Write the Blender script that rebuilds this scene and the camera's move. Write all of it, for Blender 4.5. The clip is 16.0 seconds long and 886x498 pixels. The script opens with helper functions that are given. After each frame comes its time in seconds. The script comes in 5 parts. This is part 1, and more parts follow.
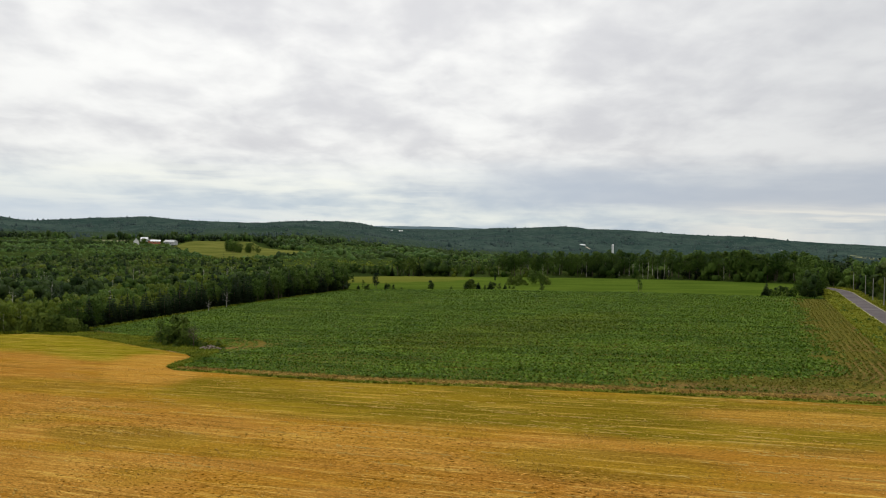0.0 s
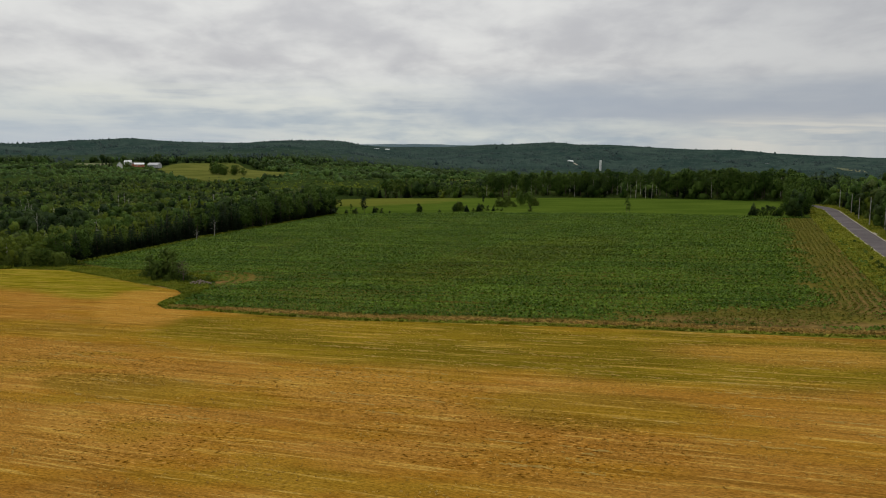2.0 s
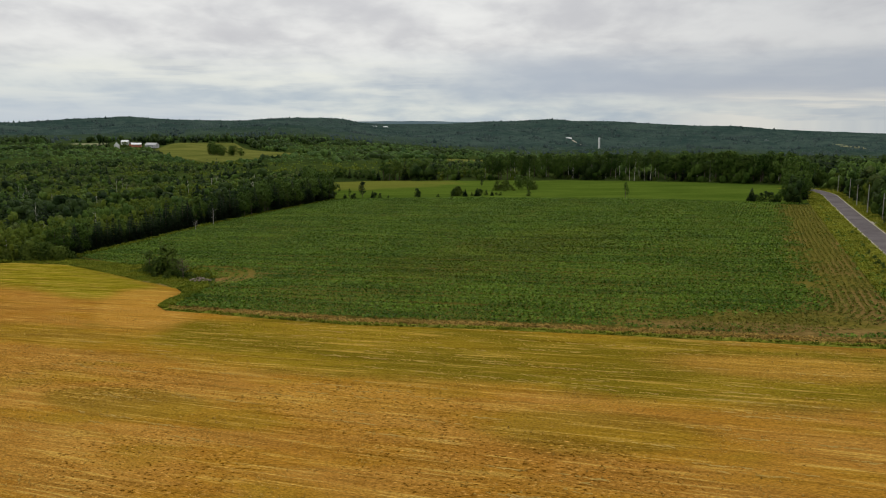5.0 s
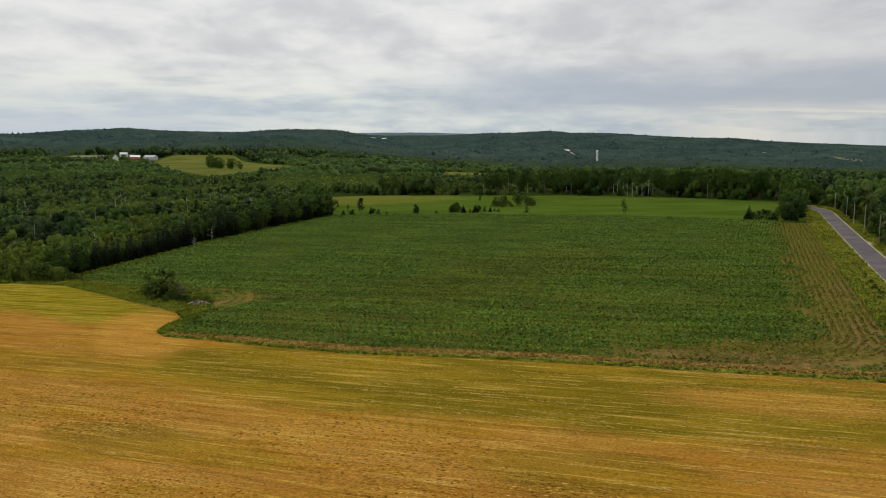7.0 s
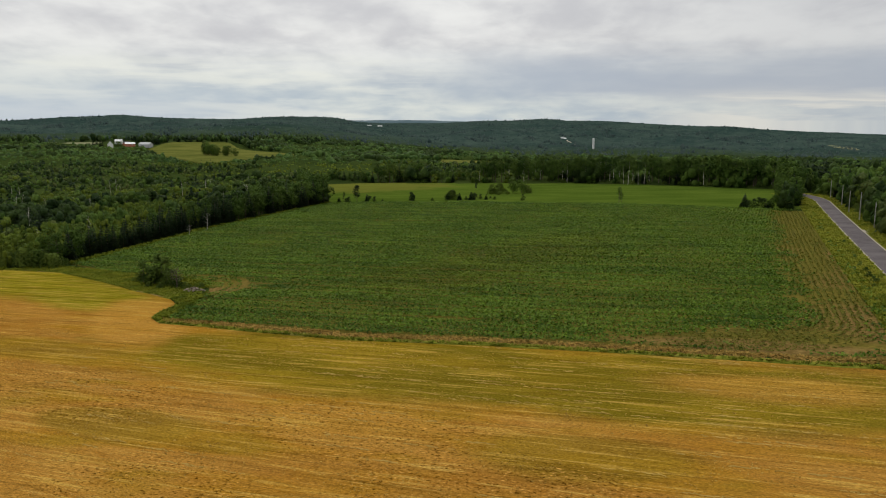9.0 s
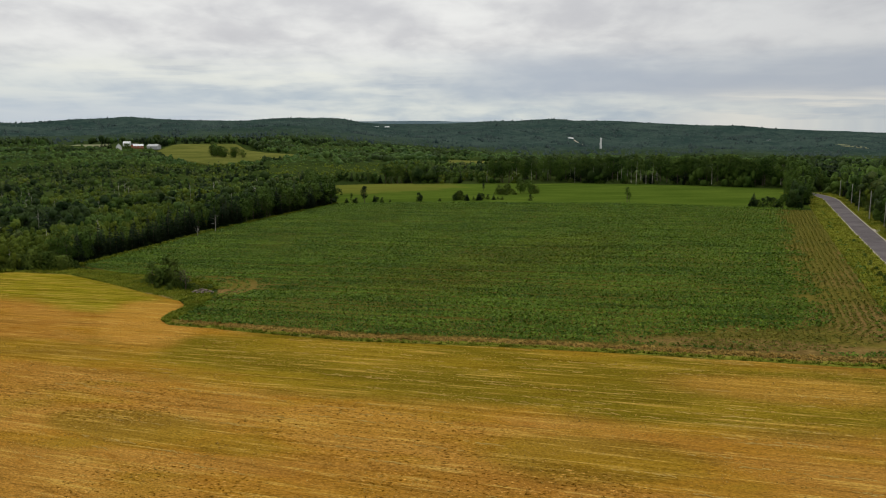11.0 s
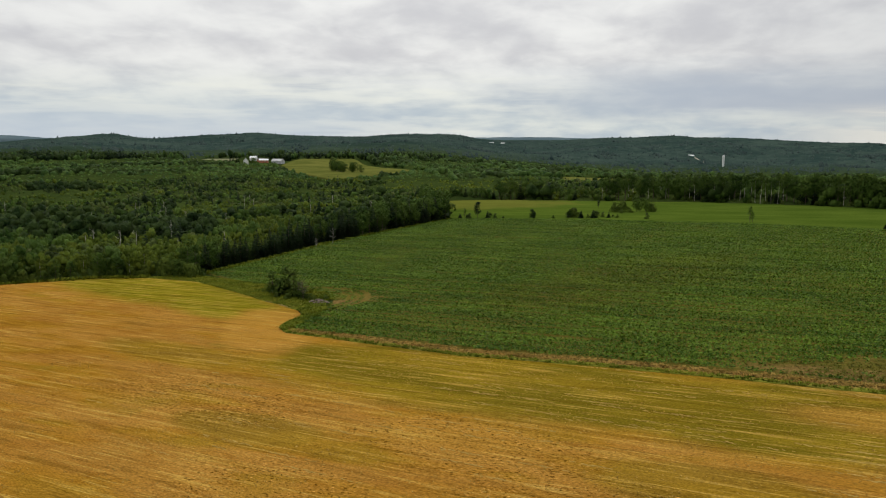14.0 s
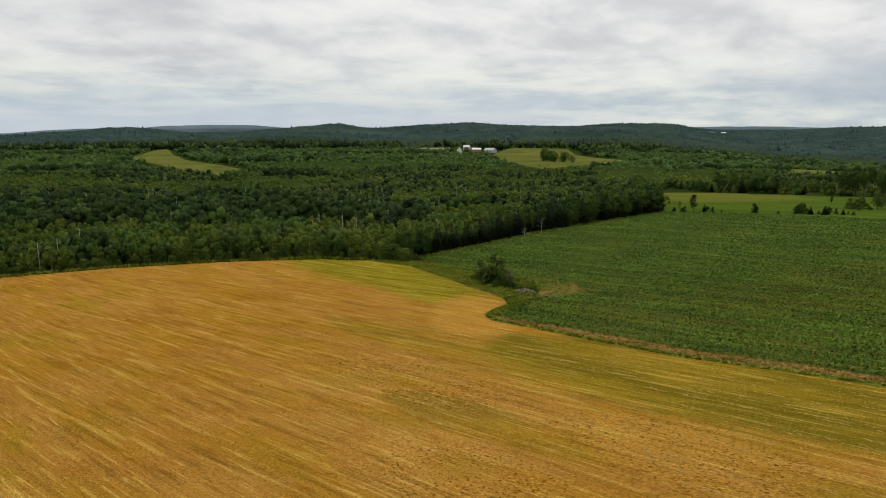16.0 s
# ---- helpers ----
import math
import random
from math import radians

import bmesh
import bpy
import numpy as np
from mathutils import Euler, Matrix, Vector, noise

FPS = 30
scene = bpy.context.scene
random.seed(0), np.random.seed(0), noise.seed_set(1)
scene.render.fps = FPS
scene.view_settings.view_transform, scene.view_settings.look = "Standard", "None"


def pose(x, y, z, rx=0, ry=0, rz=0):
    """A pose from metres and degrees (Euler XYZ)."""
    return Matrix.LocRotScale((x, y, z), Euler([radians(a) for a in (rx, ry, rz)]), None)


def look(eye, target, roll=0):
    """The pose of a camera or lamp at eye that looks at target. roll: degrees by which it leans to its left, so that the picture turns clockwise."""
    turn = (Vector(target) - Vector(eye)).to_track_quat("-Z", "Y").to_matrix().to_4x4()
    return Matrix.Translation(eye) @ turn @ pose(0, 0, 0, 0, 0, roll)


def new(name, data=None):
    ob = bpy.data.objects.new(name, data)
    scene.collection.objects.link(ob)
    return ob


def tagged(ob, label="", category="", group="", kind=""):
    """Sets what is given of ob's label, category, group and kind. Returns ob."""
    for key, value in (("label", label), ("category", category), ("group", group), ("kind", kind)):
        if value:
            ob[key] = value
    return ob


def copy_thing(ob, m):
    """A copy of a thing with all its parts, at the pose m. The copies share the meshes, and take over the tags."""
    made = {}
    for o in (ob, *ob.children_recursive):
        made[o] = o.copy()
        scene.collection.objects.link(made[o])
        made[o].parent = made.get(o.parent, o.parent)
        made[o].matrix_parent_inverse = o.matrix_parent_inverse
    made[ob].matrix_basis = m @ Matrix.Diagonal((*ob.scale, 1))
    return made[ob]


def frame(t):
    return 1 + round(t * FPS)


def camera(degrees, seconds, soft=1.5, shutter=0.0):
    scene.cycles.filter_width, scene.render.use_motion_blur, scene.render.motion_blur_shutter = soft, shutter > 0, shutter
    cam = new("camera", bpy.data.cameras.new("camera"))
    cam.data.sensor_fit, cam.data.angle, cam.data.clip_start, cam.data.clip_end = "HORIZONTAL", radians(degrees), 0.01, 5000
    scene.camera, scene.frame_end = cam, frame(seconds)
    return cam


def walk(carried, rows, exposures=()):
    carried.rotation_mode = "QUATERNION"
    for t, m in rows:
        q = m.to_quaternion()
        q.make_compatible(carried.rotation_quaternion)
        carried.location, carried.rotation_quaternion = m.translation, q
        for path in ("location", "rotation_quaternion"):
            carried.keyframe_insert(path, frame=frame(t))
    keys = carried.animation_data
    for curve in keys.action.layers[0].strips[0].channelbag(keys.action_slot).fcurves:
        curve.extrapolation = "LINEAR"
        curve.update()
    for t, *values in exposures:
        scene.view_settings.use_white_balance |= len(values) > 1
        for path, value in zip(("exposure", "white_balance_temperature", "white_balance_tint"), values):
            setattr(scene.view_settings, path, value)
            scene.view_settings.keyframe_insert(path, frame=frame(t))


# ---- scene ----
cam = camera(57.46, 16.0, soft=1.08)
# seconds, x, y, z in metres, yaw, pitch, roll in degrees
ROWS = [
    (0.0, -0.00, -0.00, 22.50, 0.000, -1.500, -1.048),
    (0.5, -0.27, 0.53, 23.03, -0.069, 1.016, 0.175),
    (1.0, -0.38, 0.93, 23.77, -0.277, -1.498, 0.851),
    (1.5, -0.33, 1.11, 24.56, -0.851, -5.810, 0.348),
    (2.0, -0.28, 0.88, 25.39, -0.927, -7.346, -0.247),
    (2.5, -0.27, 0.88, 26.14, -1.110, -8.343, -0.071),
    (3.0, -0.29, 0.99, 26.83, -1.051, -9.097, -0.296),
    (3.5, -0.30, 0.89, 27.56, -1.062, -9.066, -0.025),
    (6.0, -0.35, 1.00, 31.04, -1.069, -8.875, -0.064),
    (6.5, -0.35, 0.89, 31.78, -1.127, -8.488, -0.055),
    (7.0, -0.34, 0.82, 32.50, -1.170, -8.237, -0.102),
    (7.5, -0.32, 0.99, 32.60, -1.240, -8.539, -0.546),
    (8.0, -0.31, 0.93, 32.46, -1.352, -8.062, -0.356),
    (8.5, -0.30, 0.93, 32.31, -1.471, -8.738, -0.361),
    (9.0, -0.25, 0.98, 32.27, -1.433, -9.087, -0.234),
    (11.5, -0.37, 1.10, 32.30, -0.899, -9.015, 0.059),
    (12.0, -0.33, 1.03, 32.18, -0.865, -7.662, 0.176),
    (12.5, -0.34, 1.25, 32.16, 2.648, -7.464, -0.113),
    (13.0, -0.16, 0.90, 32.21, 5.306, -7.607, 0.062),
    (13.5, -0.08, 0.71, 32.33, 6.600, -7.639, 0.055),
    (14.0, -0.06, 0.72, 32.40, 7.143, -7.931, -0.109),
    (14.5, -0.23, 0.81, 32.43, 10.766, -8.158, -0.452),
    (15.0, -0.14, 0.79, 32.47, 18.648, -8.127, -0.210),
    (15.5, -0.16, 1.04, 32.54, 21.515, -8.512, 0.012),
    (16.0, -0.17, 1.12, 32.53, 21.942, -8.682, -0.035),
]
EXPOSURES = [(0.0, 0.2), (0.5, 0.02), (1.0, -0.18), (1.5, -0.2), (2.5, -0.16), (3.5, -0.06), (6.0, 0.0), (12.0, 0.0), (15.0, 0.06), (16.0, 0.06)]
walk(cam, [(t, pose(x, y, z, 90 + pitch, roll, yaw)) for t, x, y, z, yaw, pitch, roll in ROWS], EXPOSURES)

# ---- node helpers ----
STRIPE = 24.0  # mowing and crop rows run this many degrees clockwise of +x


def nodes_of(tree):
    tree.nodes.clear()
    return tree.nodes, tree.links


class Net:
    """Short hand for building a node tree."""

    def __init__(self, tree):
        self.tree = tree
        self.n, self.l = nodes_of(tree)

    def put(self, kind):
        return self.n.new(kind)

    def join(self, value, socket):
        if isinstance(value, (int, float)):
            socket.default_value = value
        elif isinstance(value, tuple):
            socket.default_value = value if len(value) == len(socket.default_value) else (*value, 1.0)
        else:
            self.l.new(value, socket)

    def math(self, op, a, b=0.0, c=0.0, clamp=False):
        node = self.put("ShaderNodeMath")
        node.operation, node.use_clamp = op, clamp
        for v, s in zip((a, b, c), node.inputs):
            self.join(v, s)
        return node.outputs[0]

    def mix(self, f, a, b, mode="MIX"):
        node = self.put("ShaderNodeMix")
        node.data_type, node.blend_type = "RGBA", mode
        self.join(f, node.inputs[0]), self.join(a, node.inputs[6]), self.join(b, node.inputs[7])
        return node.outputs[2]

    def smooth(self, v, lo, hi, a=0.0, b=1.0):
        node = self.put("ShaderNodeMapRange")
        node.interpolation_type = "SMOOTHSTEP"
        for x, s in zip((v, lo, hi, a, b), node.inputs):
            self.join(x, s)
        return node.outputs[0]

    def place(self):
        return self.put("ShaderNodeNewGeometry").outputs["Position"]

    def scaled(self, vec, sx, sy, sz, turn=0.0):
        node = self.put("ShaderNodeMapping")
        self.join(vec, node.inputs[0])
        node.inputs["Rotation"].default_value = (0, 0, radians(turn))
        node.inputs["Scale"].default_value = (sx, sy, sz)
        return node.outputs[0]

    def lanes(self, vec, sx, sy):
        """Coordinates that run along the rows of the fields, scaled."""
        return self.scaled(self.scaled(vec, 1, 1, 1, STRIPE), sx, sy, 1)

    def noise(self, vec, scale, detail=3.0, rough=0.55, warp=0.0):
        node = self.put("ShaderNodeTexNoise")
        self.join(vec, node.inputs["Vector"])
        for key, v in (("Scale", scale), ("Detail", detail), ("Roughness", rough), ("Distortion", warp)):
            node.inputs[key].default_value = v
        return node.outputs[0]

    def island(self):
        return self.put("ShaderNodeNewGeometry").outputs["Random Per Island"]

    def blot(self, vec, cx, cy, rx, ry, turn, ragged):
        """A soft-edged ellipse on the ground, 1 inside; ragged pushes its rim in and out."""
        node = self.put("ShaderNodeMapping")
        node.vector_type = "TEXTURE"
        self.join(vec, node.inputs[0])
        node.inputs["Location"].default_value = (cx, cy, 0)
        node.inputs["Rotation"].default_value = (0, 0, radians(turn))
        node.inputs["Scale"].default_value = (rx, ry, 1e6)
        far = self.put("ShaderNodeVectorMath")
        far.operation = "LENGTH"
        self.l.new(node.outputs[0], far.inputs[0])
        d = self.math("ADD", far.outputs["Value"], self.math("MULTIPLY_ADD", ragged, 1.2, -0.6))
        return self.smooth(d, 1.15, 0.65)

    def surface(self, colour, rough=0.8, bump=None, depth=0.1, spec=0.0, metal=0.0, see=0.0):
        out = self.put("ShaderNodeOutputMaterial")
        b = self.put("ShaderNodeBsdfPrincipled")
        self.join(colour, b.inputs["Base Color"]), self.join(rough, b.inputs["Roughness"])
        b.inputs["Specular IOR Level"].default_value, b.inputs["Metallic"].default_value = spec, metal
        if bump is not None:
            k = self.put("ShaderNodeBump")
            k.inputs["Strength"].default_value, k.inputs["Distance"].default_value = 1.0, depth
            self.l.new(bump, k.inputs["Height"]), self.l.new(k.outputs[0], b.inputs["Normal"])
        last = b.outputs[0]
        if see > 0:
            t = self.put("ShaderNodeBsdfTranslucent")
            self.join(colour, t.inputs[0])
            m = self.put("ShaderNodeMixShader")
            m.inputs[0].default_value = see
            self.l.new(last, m.inputs[1]), self.l.new(t.outputs[0], m.inputs[2])
            last = m.outputs[0]
        self.l.new(last, out.inputs[0])


def material(name):
    m = bpy.data.materials.new(name)
    m.use_nodes = True
    return m, Net(m.node_tree)


# ---- sky and sun ----
SUN_AZ, SUN_EL = -8.0, 50.0  # degrees to the right of +y, and up
world = bpy.data.worlds.new("overcast_sky")
scene.world = world
world.use_nodes = True
w = Net(world.node_tree)
sky = w.put("ShaderNodeTexSky")
sky.sky_type, sky.sun_disc, sky.sun_elevation, sky.sun_rotation = "NISHITA", False, radians(SUN_EL), radians(SUN_AZ)
way = w.put("ShaderNodeTexCoord").outputs["Generated"]
xyz = w.put("ShaderNodeSeparateXYZ")
w.l.new(way, xyz.inputs[0])
up = w.math("MAXIMUM", xyz.outputs[2], 0.0)
# a flat cloud deck seen from below
deck = w.math("ADD", up, 0.22)
flat = w.put("ShaderNodeCombineXYZ")
w.join(w.math("DIVIDE", xyz.outputs[0], deck), flat.inputs[0])
w.join(w.math("DIVIDE", xyz.outputs[1], deck), flat.inputs[1])
big = w.noise(flat.outputs[0], 1.1, 3.0, 0.5, 0.0)
mid = w.noise(w.scaled(flat.outputs[0], 1.0, 0.8, 1.0), 3.4, 4.0, 0.52, 0.25)
fine = w.noise(w.scaled(flat.outputs[0], 1.0, 0.75, 1.0), 9.0, 4.0, 0.55, 0.3)
cloud = w.math("ADD", w.math("MULTIPLY_ADD", big, 0.5, w.math("MULTIPLY", mid, 0.42)), w.math("MULTIPLY", fine, 0.14))
shade = w.smooth(cloud, 0.40, 0.655)
low = w.smooth(up, 0.015, 0.10)
dark_c = w.mix(low, (0.42, 0.50, 0.57), (0.56, 0.56, 0.58))
light_c = w.mix(low, (0.70, 0.735, 0.70), (0.80, 0.80, 0.785))
colour = w.mix(shade, dark_c, light_c)
# a slate-blue bank low ahead to the right, and a pale gap under it
turn = w.math("ARCTAN2", xyz.outputs[0], xyz.outputs[1])
band = w.put("ShaderNodeCombineXYZ")
w.join(w.math("MULTIPLY", turn, 3.0), band.inputs[0])
w.join(w.math("MULTIPLY", up, 34.0), band.inputs[1])
streaks = w.noise(band.outputs[0], 1.6, 4.0, 0.55, 0.2)
ragged = w.math("MULTIPLY_ADD", streaks, 0.05, -0.025)
bank = w.math("MULTIPLY", w.smooth(turn, -0.15, 0.25), w.math("MULTIPLY", w.smooth(w.math("ADD", up, ragged), 0.010, 0.035), w.smooth(w.math("ADD", up, ragged), 0.095, 0.045)))
colour = w.mix(w.math("MULTIPLY", bank, 0.85), colour, (0.40, 0.455, 0.54))
gap = w.math("MULTIPLY", w.smooth(turn, 0.22, 0.40), w.smooth(w.math("MULTIPLY_ADD", ragged, 0.8, up), 0.042, 0.024))
colour = w.mix(w.math("MULTIPLY", gap, w.smooth(streaks, 0.44, 0.58, 0.1, 0.95)), colour, (0.84, 0.82, 0.73))
pale = w.math("MULTIPLY", w.smooth(turn, 0.1, -0.1), w.math("MULTIPLY", w.smooth(up, 0.085, 0.05), w.smooth(streaks, 0.45, 0.62, 0.0, 0.6)))
colour = w.mix(pale, colour, (0.80, 0.81, 0.74))
# hazy blue along the horizon to the left
haze = w.math("MULTIPLY", w.smooth(turn, 0.0, -0.45), w.smooth(w.math("ADD", up, w.math("MULTIPLY", ragged, 0.4)), 0.06, 0.0, 0.0, 0.8))
colour = w.mix(haze, colour, (0.50, 0.57, 0.65))
# brighter where the veiled sun stands
veil = w.put("ShaderNodeVectorMath")
veil.operation = "DOT_PRODUCT"
w.l.new(way, veil.inputs[0])
sun_dir = Vector((math.sin(radians(SUN_AZ)) * math.cos(radians(SUN_EL)), math.cos(radians(SUN_AZ)) * math.cos(radians(SUN_EL)), math.sin(radians(SUN_EL))))
veil.inputs[1].default_value = sun_dir
glow = w.smooth(veil.outputs["Value"], 0.6, 1.0, 0.0, 0.5)
colour = w.mix(w.math("MULTIPLY", w.smooth(turn, 0.05, 0.5), 0.34), colour, (0.40, 0.41, 0.44))
zenith = w.smooth(up, 0.25, 0.9)  # an overcast sky is brightest overhead
lift = w.mix(zenith, w.mix(glow, (1, 1, 1), (1.6, 1.58, 1.52)), (1.75, 1.72, 1.66))
bright = w.mix(1.0, colour, lift, "MULTIPLY")
back_clear = w.put("ShaderNodeBackground")
w.l.new(sky.outputs[0], back_clear.inputs[0])
back_clear.inputs[1].default_value = 0.08
back_cloud = w.put("ShaderNodeBackground")
w.l.new(bright, back_cloud.inputs[0])
back_cloud.inputs[1].default_value = 1.0
blend = w.put("ShaderNodeMixShader")
blend.inputs[0].default_value = 0.95
w.l.new(back_clear.outputs[0], blend.inputs[1]), w.l.new(back_cloud.outputs[0], blend.inputs[2])
w.l.new(blend.outputs[0], w.put("ShaderNodeOutputWorld").inputs[0])

sun = new("sun", bpy.data.lights.new("sun", "SUN"))
sun.data.energy, sun.data.angle, sun.data.color = 0.9, radians(30), (1.0, 0.96, 0.9)
sun.matrix_world = look((0, 0, 300), Vector((0, 0, 300)) - sun_dir)

# ---- the lie of the land ----
SKYLINE = [(-70, -0.6), (-52, -0.68), (-48, -0.6), (-45.5, -0.38), (-43, -0.24), (-41, -0.28), (-39.5, -0.4), (-36, -0.38), (-34, -0.14), (-30.7, 0.0), (-29.2, 0.12), (-27, -0.1), (-24.8, -0.06), (-22, 0.07),
           (-20.1, 0.28), (-17.3, 0.14), (-12.6, 0.05), (-9.1, 0.25), (-6, 0.13), (-4.6, -0.08), (-3, -0.18), (1.2, -0.16), (3.4, -0.02), (7, 0.05), (12.7, 0.05), (15.4, -0.13),
           (19, -0.31), (22.6, -0.48), (26, -0.64), (30, -0.78), (60, -0.9)]
# a range, paler by painted haze, that shows only through the dips of the first
FAR_RANGE = [(-64, -0.6), (-50, -0.48), (-48.5, -0.36), (-46, -0.2), (-42.5, -0.2), (-41.2, -0.04), (-38, 0.05), (-35, 0.02), (-33.2, -0.12), (-20, -0.25), (-6, -0.1), (-3, -0.04), (0, -0.04), (3, -0.1), (6, -0.25), (44, -1.3)]
SKY_A, SKY_E = np.array([a for a, e in SKYLINE]), np.array([e for a, e in SKYLINE])


def step01(v, lo, hi):
    t = np.clip((v - lo) / (hi - lo), 0, 1)
    return t * t * (3 - 2 * t)


def waves(x, y, size, seed):
    """Smooth random relief, about -1 to 1, with hills of that size."""
    rng, total = np.random.RandomState(seed), 0
    for k in range(7):
        a, p = rng.uniform(0, 2 * math.pi, 2)
        s = 2 * math.pi / size * rng.uniform(0.6, 1.7)
        total = total + np.sin((x * math.cos(a) + y * math.sin(a)) * s + p)
    return total / 3.2


def land(x, y):
    """Height of the ground in metres."""
    x, y = np.asarray(x, float), np.asarray(y, float)
    yy, r = np.clip(y, 25, 640), np.hypot(x, y)
    near = 5.2 + 0.034 * np.clip(x, -220, 220) - 0.054 * yy + 4.22e-5 * yy * yy
    az = np.degrees(np.arctan2(x, y))
    az = np.where(np.abs(az) > 100, 60.0, az)
    left = step01(az, 10, -12)
    plateau = -19.5 + 3.5 * step01(r, 850, 1050) + 4 * step01(r, 1340, 1480)
    mid = plateau * left + (1 - left) * (-16 - 32 * step01(r, 600, 1900)) + waves(x, y, 420, 5) * 1.5 * step01(r, 700, 1300)
    top = 32 + 4300 * np.tan(np.radians(np.interp(az, SKY_A, SKY_E))) - 16
    ridge = step01(r, 1500, 4300)
    far = mid * (1 - ridge) + top * ridge + (waves(x, y, 1000, 9) * 13 + waves(x, y, 420, 8) * 5) * step01(r, 1500, 2400) * step01(r, 4300, 3600)
    b = step01(r, 480, 900)
    return near * (1 - b) + far * b


# ---- mesh helpers ----
def mesh_of(name, verts, faces, mats, index=None, smooth=False, normals=None):
    """verts (n, 3) and faces (m, 3 or 4) as arrays."""
    verts, faces = np.asarray(verts, np.float32), np.asarray(faces, np.int32)
    k = faces.shape[1]
    me = bpy.data.meshes.new(name)
    me.vertices.add(len(verts)), me.loops.add(faces.size), me.polygons.add(len(faces))
    me.vertices.foreach_set("co", verts.ravel())
    me.loops.foreach_set("vertex_index", faces.ravel())
    me.polygons.foreach_set("loop_start", np.arange(0, faces.size, k, dtype=np.int32))
    for m in mats:
        me.materials.append(m)
    if index is not None:
        me.polygons.foreach_set("material_index", np.asarray(index, np.int32))
    me.polygons.foreach_set("use_smooth", np.full(len(faces), smooth or normals is not None))
    me.update(calc_edges=True)
    me.validate()
    if normals is not None:
        me.normals_split_custom_set_from_vertices(np.asarray(normals, np.float32))
    return me


def grid_faces(nu, nv):
    i = np.arange((nu - 1) * (nv - 1))
    a = (i // (nv - 1)) * nv + i % (nv - 1)
    return np.stack([a, a + 1, a + nv + 1, a + nv], 1)


def resample(line, share):
    """Points of a line at the given shares of its length."""
    p = np.array(line, float)
    d = np.concatenate([[0], np.cumsum(np.hypot(*np.diff(p, axis=0).T))])
    s = np.asarray(share) * d[-1]
    return np.stack([np.interp(s, d, p[:, 0]), np.interp(s, d, p[:, 1])], 1)


def sheet(name, edge_a, edge_b, nu, nv, lift, mat, wobble=0.0):
    """A strip of ground between two lines, lying lift metres above the land, with its rim sunk into it."""
    u = np.concatenate([[0, 0.0008], np.linspace(0, 1, nu)[1:-1], [0.9992, 1]])
    v = np.concatenate([[0, 0.0008], np.linspace(0, 1, nv)[1:-1], [0.9992, 1]])[None, :, None]
    a, b, nu, nv = resample(edge_a, u), resample(edge_b, u), nu + 2, nv + 2
    p = a[:, None] * (1 - v) + b[:, None] * v
    x, y = p[..., 0].ravel(), p[..., 1].ravel()
    if wobble:
        x, y = x + wobble * waves(x, y, 9, 31), y + wobble * waves(x, y, 9, 32)
    z = land(x, y) + lift
    rim = np.zeros((nu, nv), bool)
    rim[0], rim[-1], rim[:, 0], rim[:, -1] = True, True, True, True
    z = np.where(rim.ravel(), z - lift - 0.3, z)
    f = grid_faces(nu, nv)
    area = np.sum((x[f[:, 1]] - x[f[:, 0]]) * (y[f[:, 3]] - y[f[:, 0]]) - (x[f[:, 3]] - x[f[:, 0]]) * (y[f[:, 1]] - y[f[:, 0]]))
    if area < 0:
        f = f[:, ::-1]
    return new(name, mesh_of(name, np.stack([x, y, z], 1), f, [mat], smooth=True))


def inside(x, y, poly):
    x, y, hit = np.asarray(x), np.asarray(y), np.zeros(np.shape(x), bool)
    p = np.array(poly)
    for (ax, ay), (bx, by) in zip(p, np.roll(p, -1, 0)):
        if ay == by:
            continue
        hit ^= ((ay > y) != (by > y)) & (x < (bx - ax) * (y - ay) / (by - ay) + ax)
    return hit


def part(name, me, parent, label=""):
    ob = new(name, me)
    ob.parent = parent
    return tagged(ob, label)


def bm_mesh(name, bm, *mats):
    me = bpy.data.meshes.new(name)
    bm.to_mesh(me)
    bm.free()
    for m in mats:
        me.materials.append(m)
    return me


# ---- materials ----
def leaf_material(name, dark, light, spot=0.07, cell=0.2):
    m, n = material(name)
    here = n.place()
    tone = n.math("MULTIPLY_ADD", n.noise(here, spot, 2.0), 0.8, n.math("MULTIPLY_ADD", n.noise(here, 0.013, 3.0, 0.6), 1.7, -0.55))
    tone = n.math("ADD", tone, n.math("MULTIPLY_ADD", n.island(), 0.14, -0.25))
    one = n.put("ShaderNodeObjectInfo").outputs["Random"]
    tone = n.math("ADD", tone, n.math("MULTIPLY_ADD", one, 0.3, -0.15))
    tree = n.put("ShaderNodeTexVoronoi")  # neighbouring trees differ in tint
    tree.voronoi_dimensions = "2D"
    n.join(here, tree.inputs["Vector"])
    tree.inputs["Scale"].default_value = cell
    rgb = n.put("ShaderNodeSeparateColor")
    n.join(tree.outputs["Color"], rgb.inputs[0])
    tone = n.math("ADD", tone, n.math("MULTIPLY_ADD", rgb.outputs[0], 0.7, -0.35), clamp=True)
    spray = n.noise(here, 0.85, 3.0, 0.75)
    tone = n.math("ADD", tone, n.math("MULTIPLY_ADD", spray, 1.5, -0.75), clamp=True)
    colour = n.mix(tone, dark, light)
    colour = n.mix(n.smooth(rgb.outputs[1], 0.6, 1.0, 0.0, 0.3), colour, tuple(c * k for c, k in zip(light, (1.12, 0.92, 0.9))))
    n.surface(colour, 0.7, spray, 0.9 if cell < 0.3 else 0.1, spec=0.04, see=0.2)
    return m


